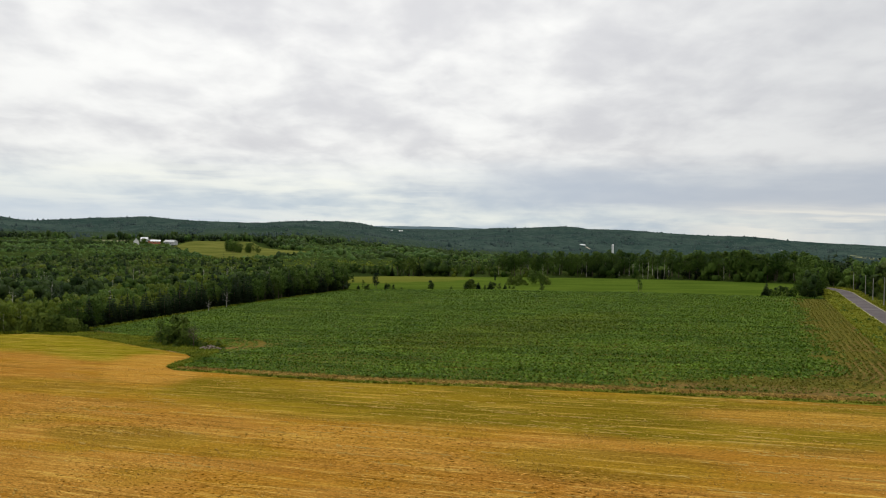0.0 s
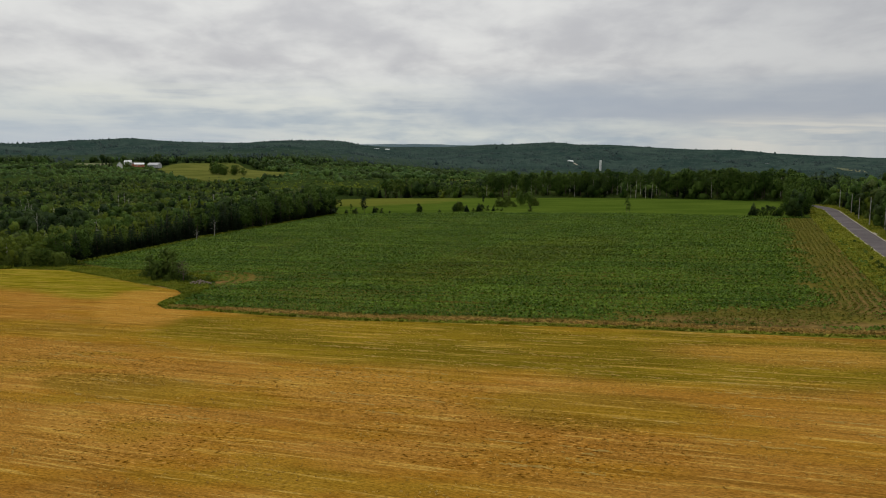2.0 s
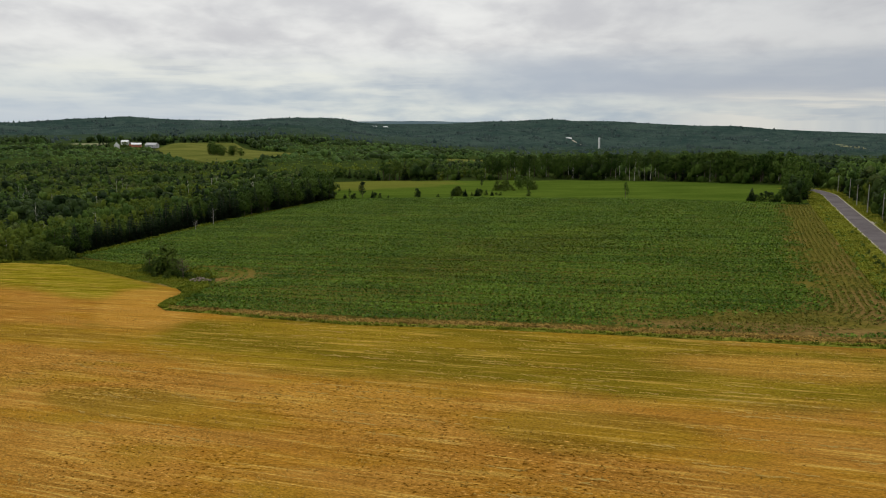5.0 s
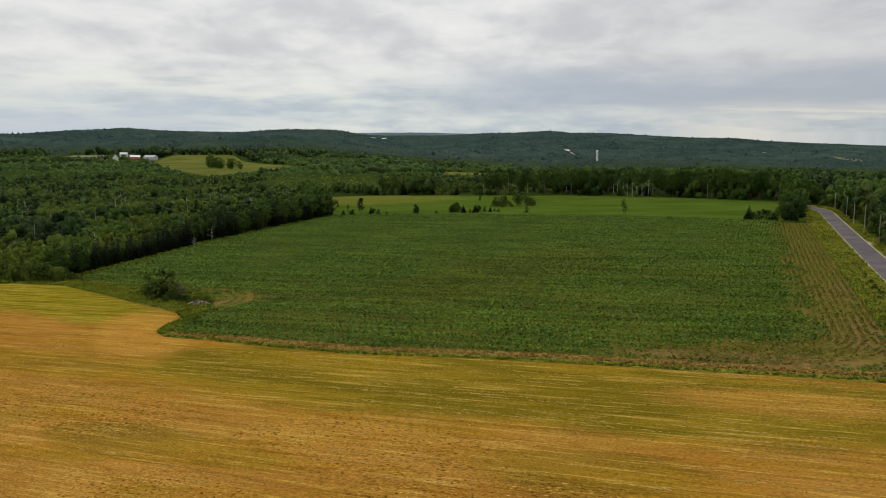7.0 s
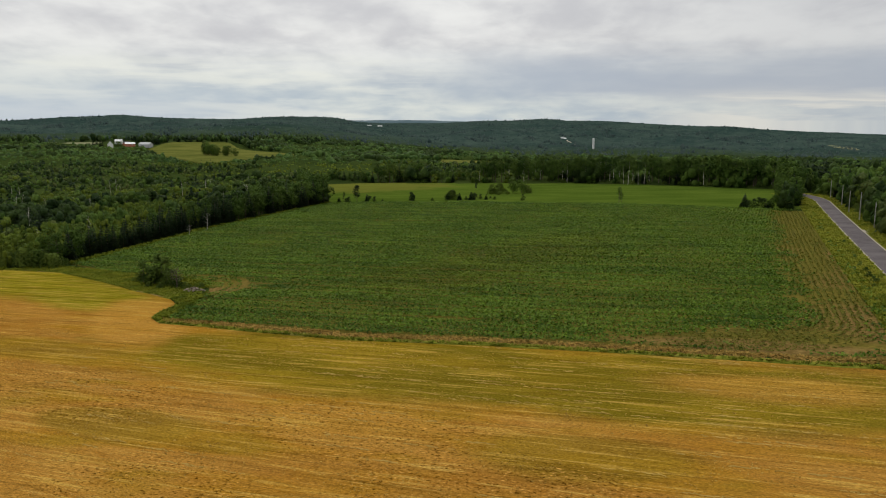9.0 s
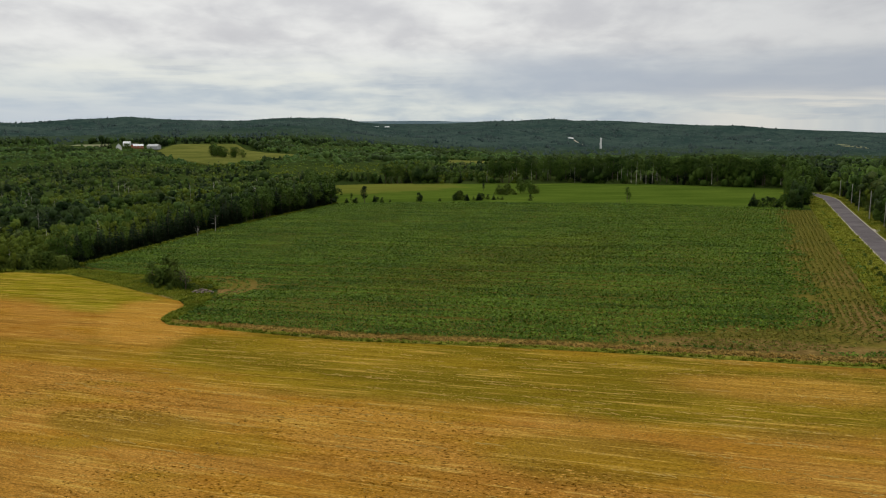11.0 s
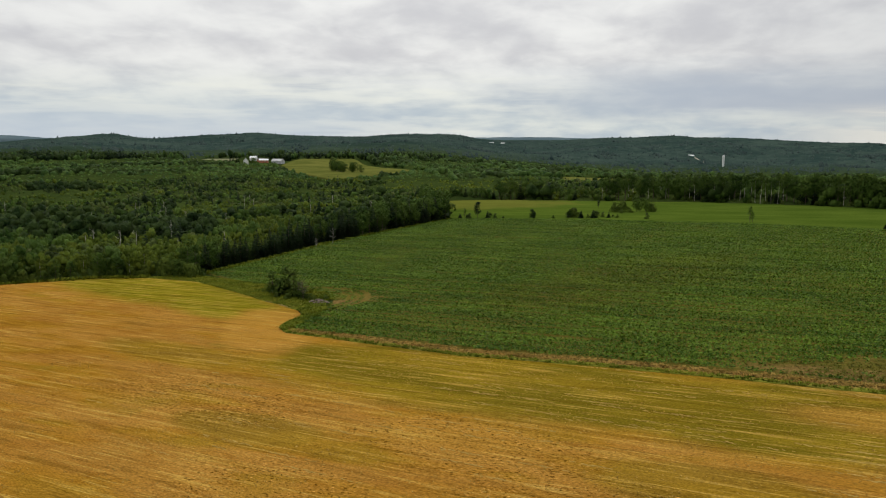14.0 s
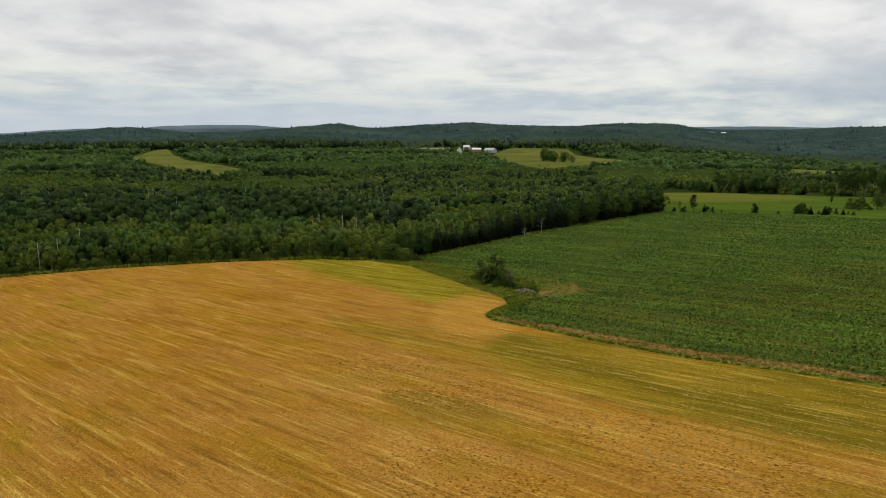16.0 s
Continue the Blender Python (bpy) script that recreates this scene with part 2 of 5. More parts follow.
LEAF = leaf_material("broad_leaves", (0.0244, 0.0556, 0.0090), (0.0940, 0.1533, 0.0259))
LEAF_DARK = leaf_material("dark_broad_leaves", (0.0113, 0.0277, 0.0072), (0.0468, 0.0773, 0.0168))
LEAF_OLIVE = leaf_material("olive_leaves", (0.0333, 0.0549, 0.0147), (0.1045, 0.1359, 0.0357))
LEAF_YOUNG = leaf_material("young_leaves", (0.0354, 0.0639, 0.0083), (0.1158, 0.1558, 0.0178))
LEAF_BRIGHT = leaf_material("bright_young_leaves", (0.062, 0.096, 0.010), (0.160, 0.205, 0.024))
# some haze over the distant woods is mixed into this leaf colour
LEAF_FAR_HAZE = leaf_material("hazed_distant_leaves", (0.0235, 0.0577, 0.0148), (0.0829, 0.1449, 0.0298), 0.03)
# haze over the hills is put into these bluish leaf and needle colours
LEAF_HILL_HAZE = leaf_material("hazed_hillside_leaves", (0.0320, 0.0576, 0.0528), (0.0704, 0.1040, 0.0864), 0.02, 0.06)
NEEDLE_HILL_HAZE = leaf_material("hazed_hillside_needles", (0.0272, 0.0496, 0.0480), (0.0576, 0.0864, 0.0768), 0.02, 0.06)
NEEDLE = leaf_material("spruce_needles", (0.008, 0.020, 0.010), (0.030, 0.050, 0.019))
NEEDLE_LIGHT = leaf_material("fir_needles", (0.016, 0.034, 0.010), (0.046, 0.072, 0.020))
SHRUB = leaf_material("shrub_leaves", (0.036, 0.068, 0.012), (0.125, 0.175, 0.030))


def bark_material(name, dark, light):
    m, n = material(name)
    t = n.noise(n.scaled(n.place(), 1, 1, 0.35), 6.0, 4.0)
    n.surface(n.mix(n.smooth(t, 0.35, 0.65), dark, light), 0.9, t, 0.03)
    return m


BARK = bark_material("grey_bark", (0.05, 0.04, 0.03), (0.16, 0.13, 0.10))
PALE_BARK = bark_material("pale_aspen_bark", (0.26, 0.24, 0.19), (0.6, 0.57, 0.48))
POLE_WOOD = bark_material("weathered_pole_wood", (0.22, 0.21, 0.19), (0.42, 0.4, 0.36))


GROUND, n = material("shaded_floor_hazed_hills")
here = n.place()
t = n.math("MULTIPLY_ADD", n.noise(here, 0.05, 5.0, 0.65), 0.5, n.math("MULTIPLY", n.noise(here, 0.005, 4.0, 0.6), 0.6))
# floor colour darkened so that gaps between the crowns read as shade
floor_shade_c = n.mix(n.smooth(t, 0.35, 0.75), (0.018, 0.032, 0.008), (0.046, 0.066, 0.015))
# bluish hill colour stands in for haze, blended in with distance
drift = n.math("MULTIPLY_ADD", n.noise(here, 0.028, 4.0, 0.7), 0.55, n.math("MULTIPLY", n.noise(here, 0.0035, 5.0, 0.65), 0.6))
hill_haze_c = n.mix(n.smooth(drift, 0.45, 0.72), (0.022, 0.042, 0.037), (0.050, 0.076, 0.062))
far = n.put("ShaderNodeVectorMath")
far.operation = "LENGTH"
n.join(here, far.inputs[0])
n.surface(n.mix(n.smooth(far.outputs["Value"], 1500, 2300), floor_shade_c, hill_haze_c), 0.95, n.math("MULTIPLY_ADD", n.noise(here, 0.5, 3.0, 0.7), 0.25, n.noise(here, 0.07, 4.0, 0.7)), 3.0)

# haze is painted in as the range's pale blue base colour
HAZY_RANGE, n = material("haze_blue_range")
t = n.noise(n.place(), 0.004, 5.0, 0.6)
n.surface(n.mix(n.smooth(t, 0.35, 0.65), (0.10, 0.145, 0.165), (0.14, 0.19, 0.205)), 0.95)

HAY, n = material("mown_hay_stubble")
here = n.place()
broad = n.noise(n.lanes(here, 0.010, 0.16), 1.0, 2.0, 0.5, 0.15)
lines = n.noise(n.lanes(here, 0.03, 0.9), 1.0, 3.0, 0.65, 0.15)
swath = n.noise(n.lanes(here, 0.006, 0.36), 1.0, 1.0, 0.5, 0.05)
thin = n.noise(n.lanes(here, 0.09, 2.4), 1.0, 2.0, 0.65, 0.2)
clods = n.noise(n.lanes(here, 2.2, 3.0), 1.0, 2.0, 0.6)
grain = n.noise(n.lanes(here, 3.0, 8.0), 1.0, 3.0, 0.75)
patch = n.noise(here, 0.035, 4.0, 0.6, 0.4)
mottle = n.noise(n.lanes(here, 0.25, 0.5), 1.0, 3.0, 0.65)
rough = n.math("MULTIPLY_ADD", broad, 0.45, n.math("MULTIPLY_ADD", patch, 0.35, n.math("MULTIPLY", mottle, 0.2)))
straw = n.mix(n.smooth(patch, 0.3, 0.7), (0.275, 0.130, 0.020), (0.345, 0.182, 0.034))
straw = n.mix(n.smooth(broad, 0.40, 0.62, 0.0, 0.55), straw, (0.285, 0.148, 0.010))
straw = n.mix(n.smooth(mottle, 0.55, 0.7, 0.0, 0.5), straw, (0.240, 0.102, 0.010))
grass = n.mix(n.smooth(broad, 0.38, 0.62), (0.122, 0.102, 0.007), (0.205, 0.150, 0.012))
green = n.math("MULTIPLY", n.smooth(n.math("MULTIPLY_ADD", broad, 0.5, n.math("MULTIPLY", patch, 0.6)), 0.57, 0.68), 0.4)
for cx, cy, rx, ry, turn in ((-6, 106, 52, 17, -24), (26, 92, 44, 16, -24), (14, 70, 12, 6, -24), (-58, 122, 22, 6, -30), (-32, 84, 13, 5, -26)):
    green = n.math("MAXIMUM", green, n.math("MULTIPLY", n.blot(here, cx, cy, rx, ry, turn, rough), 0.9 if rx > 30 else 0.5))
dry = n.math("MAXIMUM", n.blot(here, -51, 143, 9, 24, 20, patch), n.math("MULTIPLY", n.blot(here, -8, 82, 12, 7, -30, rough), 0.95))
dry = n.math("MAXIMUM", dry, n.math("MULTIPLY", n.blot(here, 40, 88, 16, 7, -24, patch), 0.7))
green = n.math("MULTIPLY", green, n.math("MULTIPLY_ADD", dry, -0.95, 1.0))
straw = n.mix(n.math("MULTIPLY", dry, 0.5), straw, (0.41, 0.222, 0.040))
field = n.mix(green, straw, grass)
fresh = n.math("MAXIMUM", n.blot(here, -100, 198, 58, 17, -36, rough), n.blot(here, -76, 176, 36, 11, -44, rough))
fresh = n.math("MULTIPLY", fresh, n.math("MULTIPLY_ADD", dry, -0.8, 1.0))
field = n.mix(n.math("MULTIPLY", fresh, 0.8), field, n.mix(n.smooth(lines, 0.4, 0.6), (0.105, 0.118, 0.005), (0.190, 0.185, 0.012)))
field = n.mix(n.smooth(swath, 0.48, 0.38, 0.0, 0.25), field, n.mix(0.45, field, (0.09, 0.045, 0.004)))
field = n.mix(n.smooth(lines, 0.46, 0.36, 0.0, 0.6), field, n.mix(0.55, field, (0.075, 0.040, 0.004)))
field = n.mix(n.smooth(thin, 0.42, 0.28, 0.0, 0.7), field, n.mix(0.5, field, (0.08, 0.042, 0.005)))
field = n.mix(n.smooth(lines, 0.57, 0.66, 0.0, 0.5), field, (0.45, 0.29, 0.058))
field = n.mix(n.smooth(thin, 0.58, 0.70, 0.0, 0.5), field, (0.52, 0.36, 0.085))
torn = n.math("MAXIMUM", n.blot(here, -7, 80, 18, 10, -28, rough), n.math("MAXIMUM", n.blot(here, -44, 98, 22, 9, -30, rough), n.blot(here, 6, 62, 16, 9, -24, rough)))
torn = n.math("MAXIMUM", torn, n.math("MAXIMUM", n.blot(here, -24, 66, 12, 8, -24, rough), n.smooth(patch, 0.50, 0.66, 0.0, 0.55)))
specks = n.math("MULTIPLY", n.smooth(clods, 0.43, 0.32), torn)
field = n.mix(specks, field, (0.085, 0.038, 0.004))
field = n.mix(n.math("MULTIPLY", n.smooth(clods, 0.60, 0.70), torn), field, (0.47, 0.26, 0.06))
field = n.mix(1.0, field, n.mix(n.smooth(grain, 0.28, 0.72), (0.60, 0.58, 0.56), (1.52, 1.5, 1.5)), "MULTIPLY")
n.surface(field, 0.95, n.math("ADD", n.math("MULTIPLY", lines, 0.8), n.math("MULTIPLY_ADD", grain, 0.5, clods)), 0.2)

SOIL, n = material("tilled_soil")
here = n.place()
clods = n.noise(here, 1.2, 4.0, 0.7)
wide = n.noise(here, 0.06, 4.0, 0.6)
earth = n.mix(n.smooth(clods, 0.3, 0.7), (0.112, 0.072, 0.020), (0.205, 0.138, 0.046))
weeds = n.mix(n.smooth(clods, 0.3, 0.7), (0.082, 0.074, 0.012), (0.160, 0.128, 0.026))
bare = n.smooth(wide, 0.56, 0.70, 0.0, 0.35)
for cx, cy, rx, ry, turn in ((46, 108, 20, 4.5, -24), (70, 120, 9, 16, -22), (72, 122, 18, 14, -24), (84, 158, 7, 12, -22), (101, 192, 3.5, 14, -22), (92, 172, 3.5, 9, -30), (92, 206, 7, 9, -22), (-39, 177, 4, 17, 0), (-44.5, 173.5, 4.5, 4, 0), (-15, 125.5, 36, 1.6, -26), (22, 112, 30, 1.5, -23)):
    bare = n.math("MAXIMUM", bare, n.math("MULTIPLY", 0.4 if cx == -39 else 0.6 if cx in (72, 84, 92) else 1.0, n.blot(here, cx, cy, rx, ry, turn, n.math("MULTIPLY_ADD", wide, 0.6, n.math("MULTIPLY", clods, 0.4)))))
n.surface(n.mix(bare, weeds, earth), 0.95, clods, 0.12)

CROP, n = material("crop_leaves")
here = n.place()
streak = n.math("MULTIPLY_ADD", n.noise(n.lanes(here, 0.012, 0.55), 1.0, 2.0, 0.6, 0.1), 0.8, n.math("MULTIPLY", n.noise(n.lanes(here, 0.008, 0.13), 1.0, 2.0, 0.5, 0.1), 0.35))
tone = n.math("ADD", n.math("MULTIPLY_ADD", streak, 2.8, -1.36), n.math("MULTIPLY_ADD", n.math("POWER", n.island(), 1.6), 0.85, -0.26), clamp=True)
leaf_c = n.mix(tone, (0.038, 0.082, 0.006), (0.158, 0.250, 0.024))
pale = n.math("MULTIPLY", n.blot(here, 22, 205, 22, 60, -30, n.noise(here, 0.03, 3.0)), 0.35)
n.surface(n.mix(pale, leaf_c, n.mix(tone, (0.062, 0.078, 0.004), (0.175, 0.200, 0.014))), 0.65, spec=0.06, see=0.22)

CROP_THIN = leaf_material("sparse_crop_leaves", (0.074, 0.084, 0.010), (0.160, 0.156, 0.024), 0.3, 1.0)

MEADOW, n = material("meadow_grass")
here = n.place()
t = n.math("MULTIPLY_ADD", n.noise(n.lanes(here, 0.5, 1), 0.05, 5.0, 0.65), 0.7, n.math("MULTIPLY", n.noise(here, 0.9, 4.0, 0.7), 0.35))
base = n.mix(n.smooth(t, 0.3, 0.75), (0.038, 0.068, 0.008), (0.082, 0.120, 0.016))
sere = n.blot(here, -50, 560, 75, 60, -15, n.noise(here, 0.05, 3.0))
n.surface(n.mix(n.math("MULTIPLY", sere, 0.4), base, (0.17, 0.145, 0.030)), 0.9, n.noise(here, 0.8, 4.0, 0.7), 0.2)

VERGE, n = material("rough_grass")
here = n.place()
t = n.noise(here, 0.5, 5.0, 0.7)
base = n.mix(n.smooth(t, 0.3, 0.7), (0.085, 0.105, 0.010), (0.22, 0.22, 0.030))
n.surface(n.mix(n.smooth(n.noise(here, 0.09, 4.0), 0.52, 0.68, 0.0, 0.8), base, (0.30, 0.21, 0.08)), 0.95, t, 0.25)

FARM_GRASS, n = material("pasture_grass")
here = n.place()
t = n.math("MULTIPLY_ADD", n.noise(here, 0.02, 4.0, 0.6), 0.7, n.math("MULTIPLY", n.noise(here, 0.25, 4.0), 0.3))
n.surface(n.mix(n.smooth(t, 0.3, 0.7), (0.066, 0.082, 0.016), (0.140, 0.142, 0.034)), 0.95, t, 0.3)

PALE_FIELD, n = material("pale_hay_field")
t = n.noise(n.place(), 0.03, 4.0, 0.6)
n.surface(n.mix(t, (0.15, 0.160, 0.085), (0.22, 0.22, 0.125)), 0.95, t, 0.3)

ASPHALT, n = material("worn_asphalt")
here = n.place()
t = n.math("MULTIPLY_ADD", n.noise(here, 3.0, 5.0, 0.7), 0.5, n.math("MULTIPLY", n.noise(here, 0.15, 3.0), 0.5))
n.surface(n.mix(n.smooth(t, 0.3, 0.7), (0.085, 0.075, 0.078), (0.15, 0.135, 0.135)), 0.85, t, 0.01)
GRAVEL, n = material("pale_gravel")
t = n.noise(n.place(), 2.0, 5.0, 0.7)
n.surface(n.mix(t, (0.22, 0.19, 0.14), (0.5, 0.46, 0.38)), 0.95, t, 0.05)


def plain(name, dark, light, rough=0.7, scale=1.5, metal=0.0):
    m, n = material(name)
    t = n.noise(n.place(), scale, 4.0, 0.65)
    n.surface(n.mix(n.smooth(t, 0.3, 0.7), dark, light), rough, t, 0.02, spec=0.4, metal=metal)
    return m


WHITE_PAINT = plain("white_painted_boards", (0.66, 0.66, 0.64), (0.82, 0.82, 0.80))
WHITE_METAL = plain("white_metal_roof", (0.6, 0.61, 0.62), (0.78, 0.79, 0.8), 0.45)
GREY_METAL = plain("grey_metal_siding", (0.32, 0.33, 0.34), (0.48, 0.49, 0.5), 0.5)
RED_BOARDS = plain("rust_red_boards", (0.30, 0.10, 0.055), (0.45, 0.17, 0.09))
DARK_ROOF = plain("dark_shingle_roof", (0.05, 0.05, 0.055), (0.12, 0.115, 0.11))
GLASS_DARK = plain("dark_window_glass", (0.02, 0.025, 0.03), (0.05, 0.06, 0.07), 0.1)
STONE = plain("field_stone", (0.10, 0.078, 0.056), (0.25, 0.20, 0.15), 0.9, 2.5)

# ---- the large structure ----
E1 = np.array([math.cos(radians(STRIPE)), -math.sin(radians(STRIPE))])  # along the rows
E2 = np.array([math.sin(radians(STRIPE)), math.cos(radians(STRIPE))])  # across the rows

HAY_TOP = [(-285, -120), (-262, 20), (-228, 100), (-195, 158), (-179, 184), (-155, 206), (-130, 219), (-114, 219.5), (-95, 210.5), (-77.5, 192.5), (-65.5, 178.8), (-55, 168), (-50, 161.5),
           (-48.6, 156), (-49.3, 150), (-49.4, 144.5), (-46, 139.2), (-38, 135.4), (-29.7, 130.5), (-12, 121), (8.3, 114.5), (26.3, 107.3), (42, 100.5), (61, 92.3)]
HAY_LOW = [(-285, -125), (-60, -160), (-38, -160)]
CROP_LOW = [(-100, 228), (-84, 211), (-64, 196), (-51, 186), (-47, 176), (-45, 165), (-45, 153), (-46, 142.5), (-29, 133.4), (-11.5, 124), (8.8, 117.4),
            (27, 110.2), (43, 103.4), (62.5, 95.4)]
CROP_TOP = [(-97.8, 226), (-95.9, 246), (-91, 273), (-85.4, 316), (-72.5, 362), (-50, 433), (12.8, 414.5), (90, 372), (141.5, 321), (149.6, 307)]
MEADOW_LOW = [(-52, 431), (12.8, 411), (90, 369), (141.5, 318), (158, 322)]
MEADOW_TOP = [(-80, 614), (-23, 597), (37, 563), (91.5, 536), (149.5, 481), (190, 424)]
ROAD_DIR = np.array([0.379, 0.9254])
ROAD_SIDE = np.array([0.9254, -0.379])


def road_point(along, off):
    """A point by the road: metres along it, and metres to the right of its left edge. Past the clump of trees it bends left."""
    along, off = np.asarray(along, float), np.asarray(off, float)
    off = off + 0.5 - 0.0035 * np.clip(along - 375, 0, 130) ** 2
    p = np.array([28.4, 0.0])[:, None] + ROAD_DIR[:, None] * along.ravel() + ROAD_SIDE[:, None] * off.ravel()
    return p[0].reshape(along.shape), p[1].reshape(along.shape)


def build_ground():
    """One sheet to the horizon: rings round the field, closest where the view goes."""
    az = np.concatenate([np.linspace(-180, -62, 24)[:-1], np.linspace(-62, 42, 240), np.linspace(42, 180, 28)[1:-1]])
    r = np.concatenate([[0.5], np.geomspace(12, 900, 120), np.linspace(915, 4850, 190)])
    a = np.radians(az)
    x, y = np.sin(a)[:, None] * r, np.cos(a)[:, None] * r
    z = land(x, y)
    wild = np.ones(x.shape, bool)
    for dx, dy in ((0, 0), (9, 0), (-9, 0), (0, 9), (0, -9), (7, 7), (-7, 7), (7, -7), (-7, -7)):
        wild &= ~is_open(x + dx, y + dy)
    wild &= (np.abs(az)[:, None] < 62) & (r[None, :] > 120)
    # woodland ground raised as brush, added to fill the dark gaps between trees
    bush = 2.6 + 1.8 * step01(r, 420, 700)[None, :] + np.random.RandomState(6).uniform(-1.4, 1.4, z.shape)
    z = z + np.where(wild, bush, 0)
    far = step01(r, 1500, 1900)[None, :]
    z = z + far * (np.random.RandomState(4).rand(*z.shape) * 2.5 + 2 + waves(x, y, 60, 21) * 1.2)
    z[:, -4:] -= np.array([0, 25, 70, 160])
    nu, nv = x.shape
    f = grid_faces(nu, nv)
    last = np.arange(nv - 1) + (nu - 1) * nv
    f = np.concatenate([f, np.stack([last, last + 1, np.arange(nv - 1) + 1, np.arange(nv - 1)], 1)])
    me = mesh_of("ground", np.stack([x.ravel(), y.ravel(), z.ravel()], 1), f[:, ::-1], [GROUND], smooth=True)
    return tagged(new("ground", me), "rolling brushy forest floor, coloured shade-dark, and haze-tinted distant wooded hills", "ground", kind="structure")


tagged(sheet("hay_field", HAY_TOP, HAY_LOW, 160, 60, 0.10, HAY, 0.25), "mown golden hay field with faded green streaks", "field", kind="structure")
tagged(sheet("crop_field_soil", CROP_LOW, CROP_TOP, 110, 60, 0.09, SOIL), "brown tilled soil of the row-crop field", "field", kind="structure")
tagged(sheet("far_meadow", MEADOW_LOW, MEADOW_TOP, 70, 40, 0.12, MEADOW), "bright green meadow beyond the crop field", "meadow", kind="structure")
STRIP_TOP = [(-104, 226), (-86, 213), (-66, 199), (-52.5, 187.5), (-48.5, 176), (-46.5, 165), (-46, 154), (-46.5, 145), (-44, 141), (-29.2, 132.5), (-11.7, 123), (8.6, 116.5), (26.7, 109.3), (42.5, 102.5), (61.8, 94.4)]
tagged(sheet("grass_strip", HAY_TOP[7:], STRIP_TOP, 120, 8, 0.16, VERGE, 0.35), "rough grass strip between the hay and the crop", "grass strip", kind="structure")
s = np.linspace(-160, 428, 60)
tagged(sheet("road_verge", np.stack(road_point(s, s * 0 - 7.5), 1), np.stack(road_point(s, s * 0 + 11), 1), 120, 10, 0.19, VERGE, 0.4), "weedy grass verge along the road", "verge", kind="structure")


def build_road():
    s = np.linspace(-170, 432, 150)
    offs = np.array([-0.5, -0.2, 0.0, 1.3, 2.6, 3.9, 5.2, 5.5, 6.0])
    lift = np.array([0.1, 0.24, 0.29, 0.33, 0.36, 0.33, 0.29, 0.24, 0.1])
    S, O = np.meshgrid(s, offs, indexing="ij")
    x, y = road_point(S, O)
    z = land(x, y) + lift[None, :]
    f = grid_faces(len(s), len(offs))
    idx = np.where(np.isin(np.arange(len(f)) % (len(offs) - 1), (0, 1, 6, 7)), 1, 0)
    me = mesh_of("road", np.stack([x.ravel(), y.ravel(), z.ravel()], 1), f[:, ::-1], [ASPHALT, GRAVEL], idx, True)
    return tagged(new("road", me), "narrow grey asphalt country road with gravel shoulders", "road", kind="structure")


build_road()

tagged(sheet("farm_pasture", [(-470, 1560), (-425, 1275), (-330, 1040), (-238, 895)], [(-350, 1470), (-300, 1330), (-240, 1200), (-165, 1100)], 40, 24, 1.2, FARM_GRASS), "pale green pasture beside a distant farm", "pasture", kind="structure")
tagged(sheet("far_hay_field", [(-690, 1420), (-560, 1375)], [(-700, 1540), (-600, 1545)], 12, 12, 1.5, PALE_FIELD), "pale cut hay field near the farm", "field", kind="structure")
tagged(sheet("wood_clearing", [(-885, 935), (-657, 762), (-512, 672)], [(-1015, 1180), (-742, 900), (-557, 770)], 30, 16, 1.2, FARM_GRASS), "yellow-green clearing within the woods", "clearing", kind="structure")
tagged(sheet("valley_clearing", [(20, 960), (106, 890)], [(28, 1190), (122, 1190)], 12, 12, 1.2, FARM_GRASS), "small green clearing beyond the woods", "clearing", kind="structure")
OPEN = [
    HAY_TOP + HAY_LOW[::-1],
    [(-100, 219)] + CROP_LOW + CROP_TOP[::-1],
    MEADOW_LOW + MEADOW_TOP[::-1],
    [(-480, 1580), (-430, 1255), (-330, 1020), (-234, 855), (-150, 1095), (-232, 1210), (-290, 1345), (-345, 1500)],
    [(-690, 1380), (-545, 1330), (-590, 1560), (-710, 1555)],
    [(-890, 915), (-655, 735), (-495, 645), (-547, 775), (-740, 910), (-1020, 1195)],
    [(15, 900), (96, 826), (127, 1195), (22, 1200)],
    [(-104, 230), (-38, 200), (-35, 130), (-50, 135), (-60, 168), (-112, 217)],
    [(-530, 1280), (-430, 1220), (-425, 1370), (-500, 1440), (-590, 1560), (-600, 1540)],
]
HAY_GRASS_STRIP = HAY_TOP[7:] + STRIP_TOP[::-1]


# the belt where the wood's front trees stand one by one
FRONT = [(-112, 222)] + [(px - 10, py) for px, py in CROP_TOP[:6]] + [(-50, 436)] + CROP_TOP[:6][::-1]
EDGE = [(px - 3.5, py + 4.5) for px, py in HAY_TOP[1:8]] + HAY_TOP[1:8][::-1]


def is_open(x, y):
    hit = inside(x, y, HAY_GRASS_STRIP) | inside(x, y, EDGE)
    for poly in OPEN:
        hit |= inside(x, y, poly)
    off = (x - 28.4) * ROAD_SIDE[0] + y * ROAD_SIDE[1]
    run = (x - 28.4) * ROAD_DIR[0] + y * ROAD_DIR[1]
    off = off + 0.0035 * np.clip(run - 375, 0, None) ** 2
    return hit | ((off > -8) & (off < 12) & (run < 436))


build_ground()


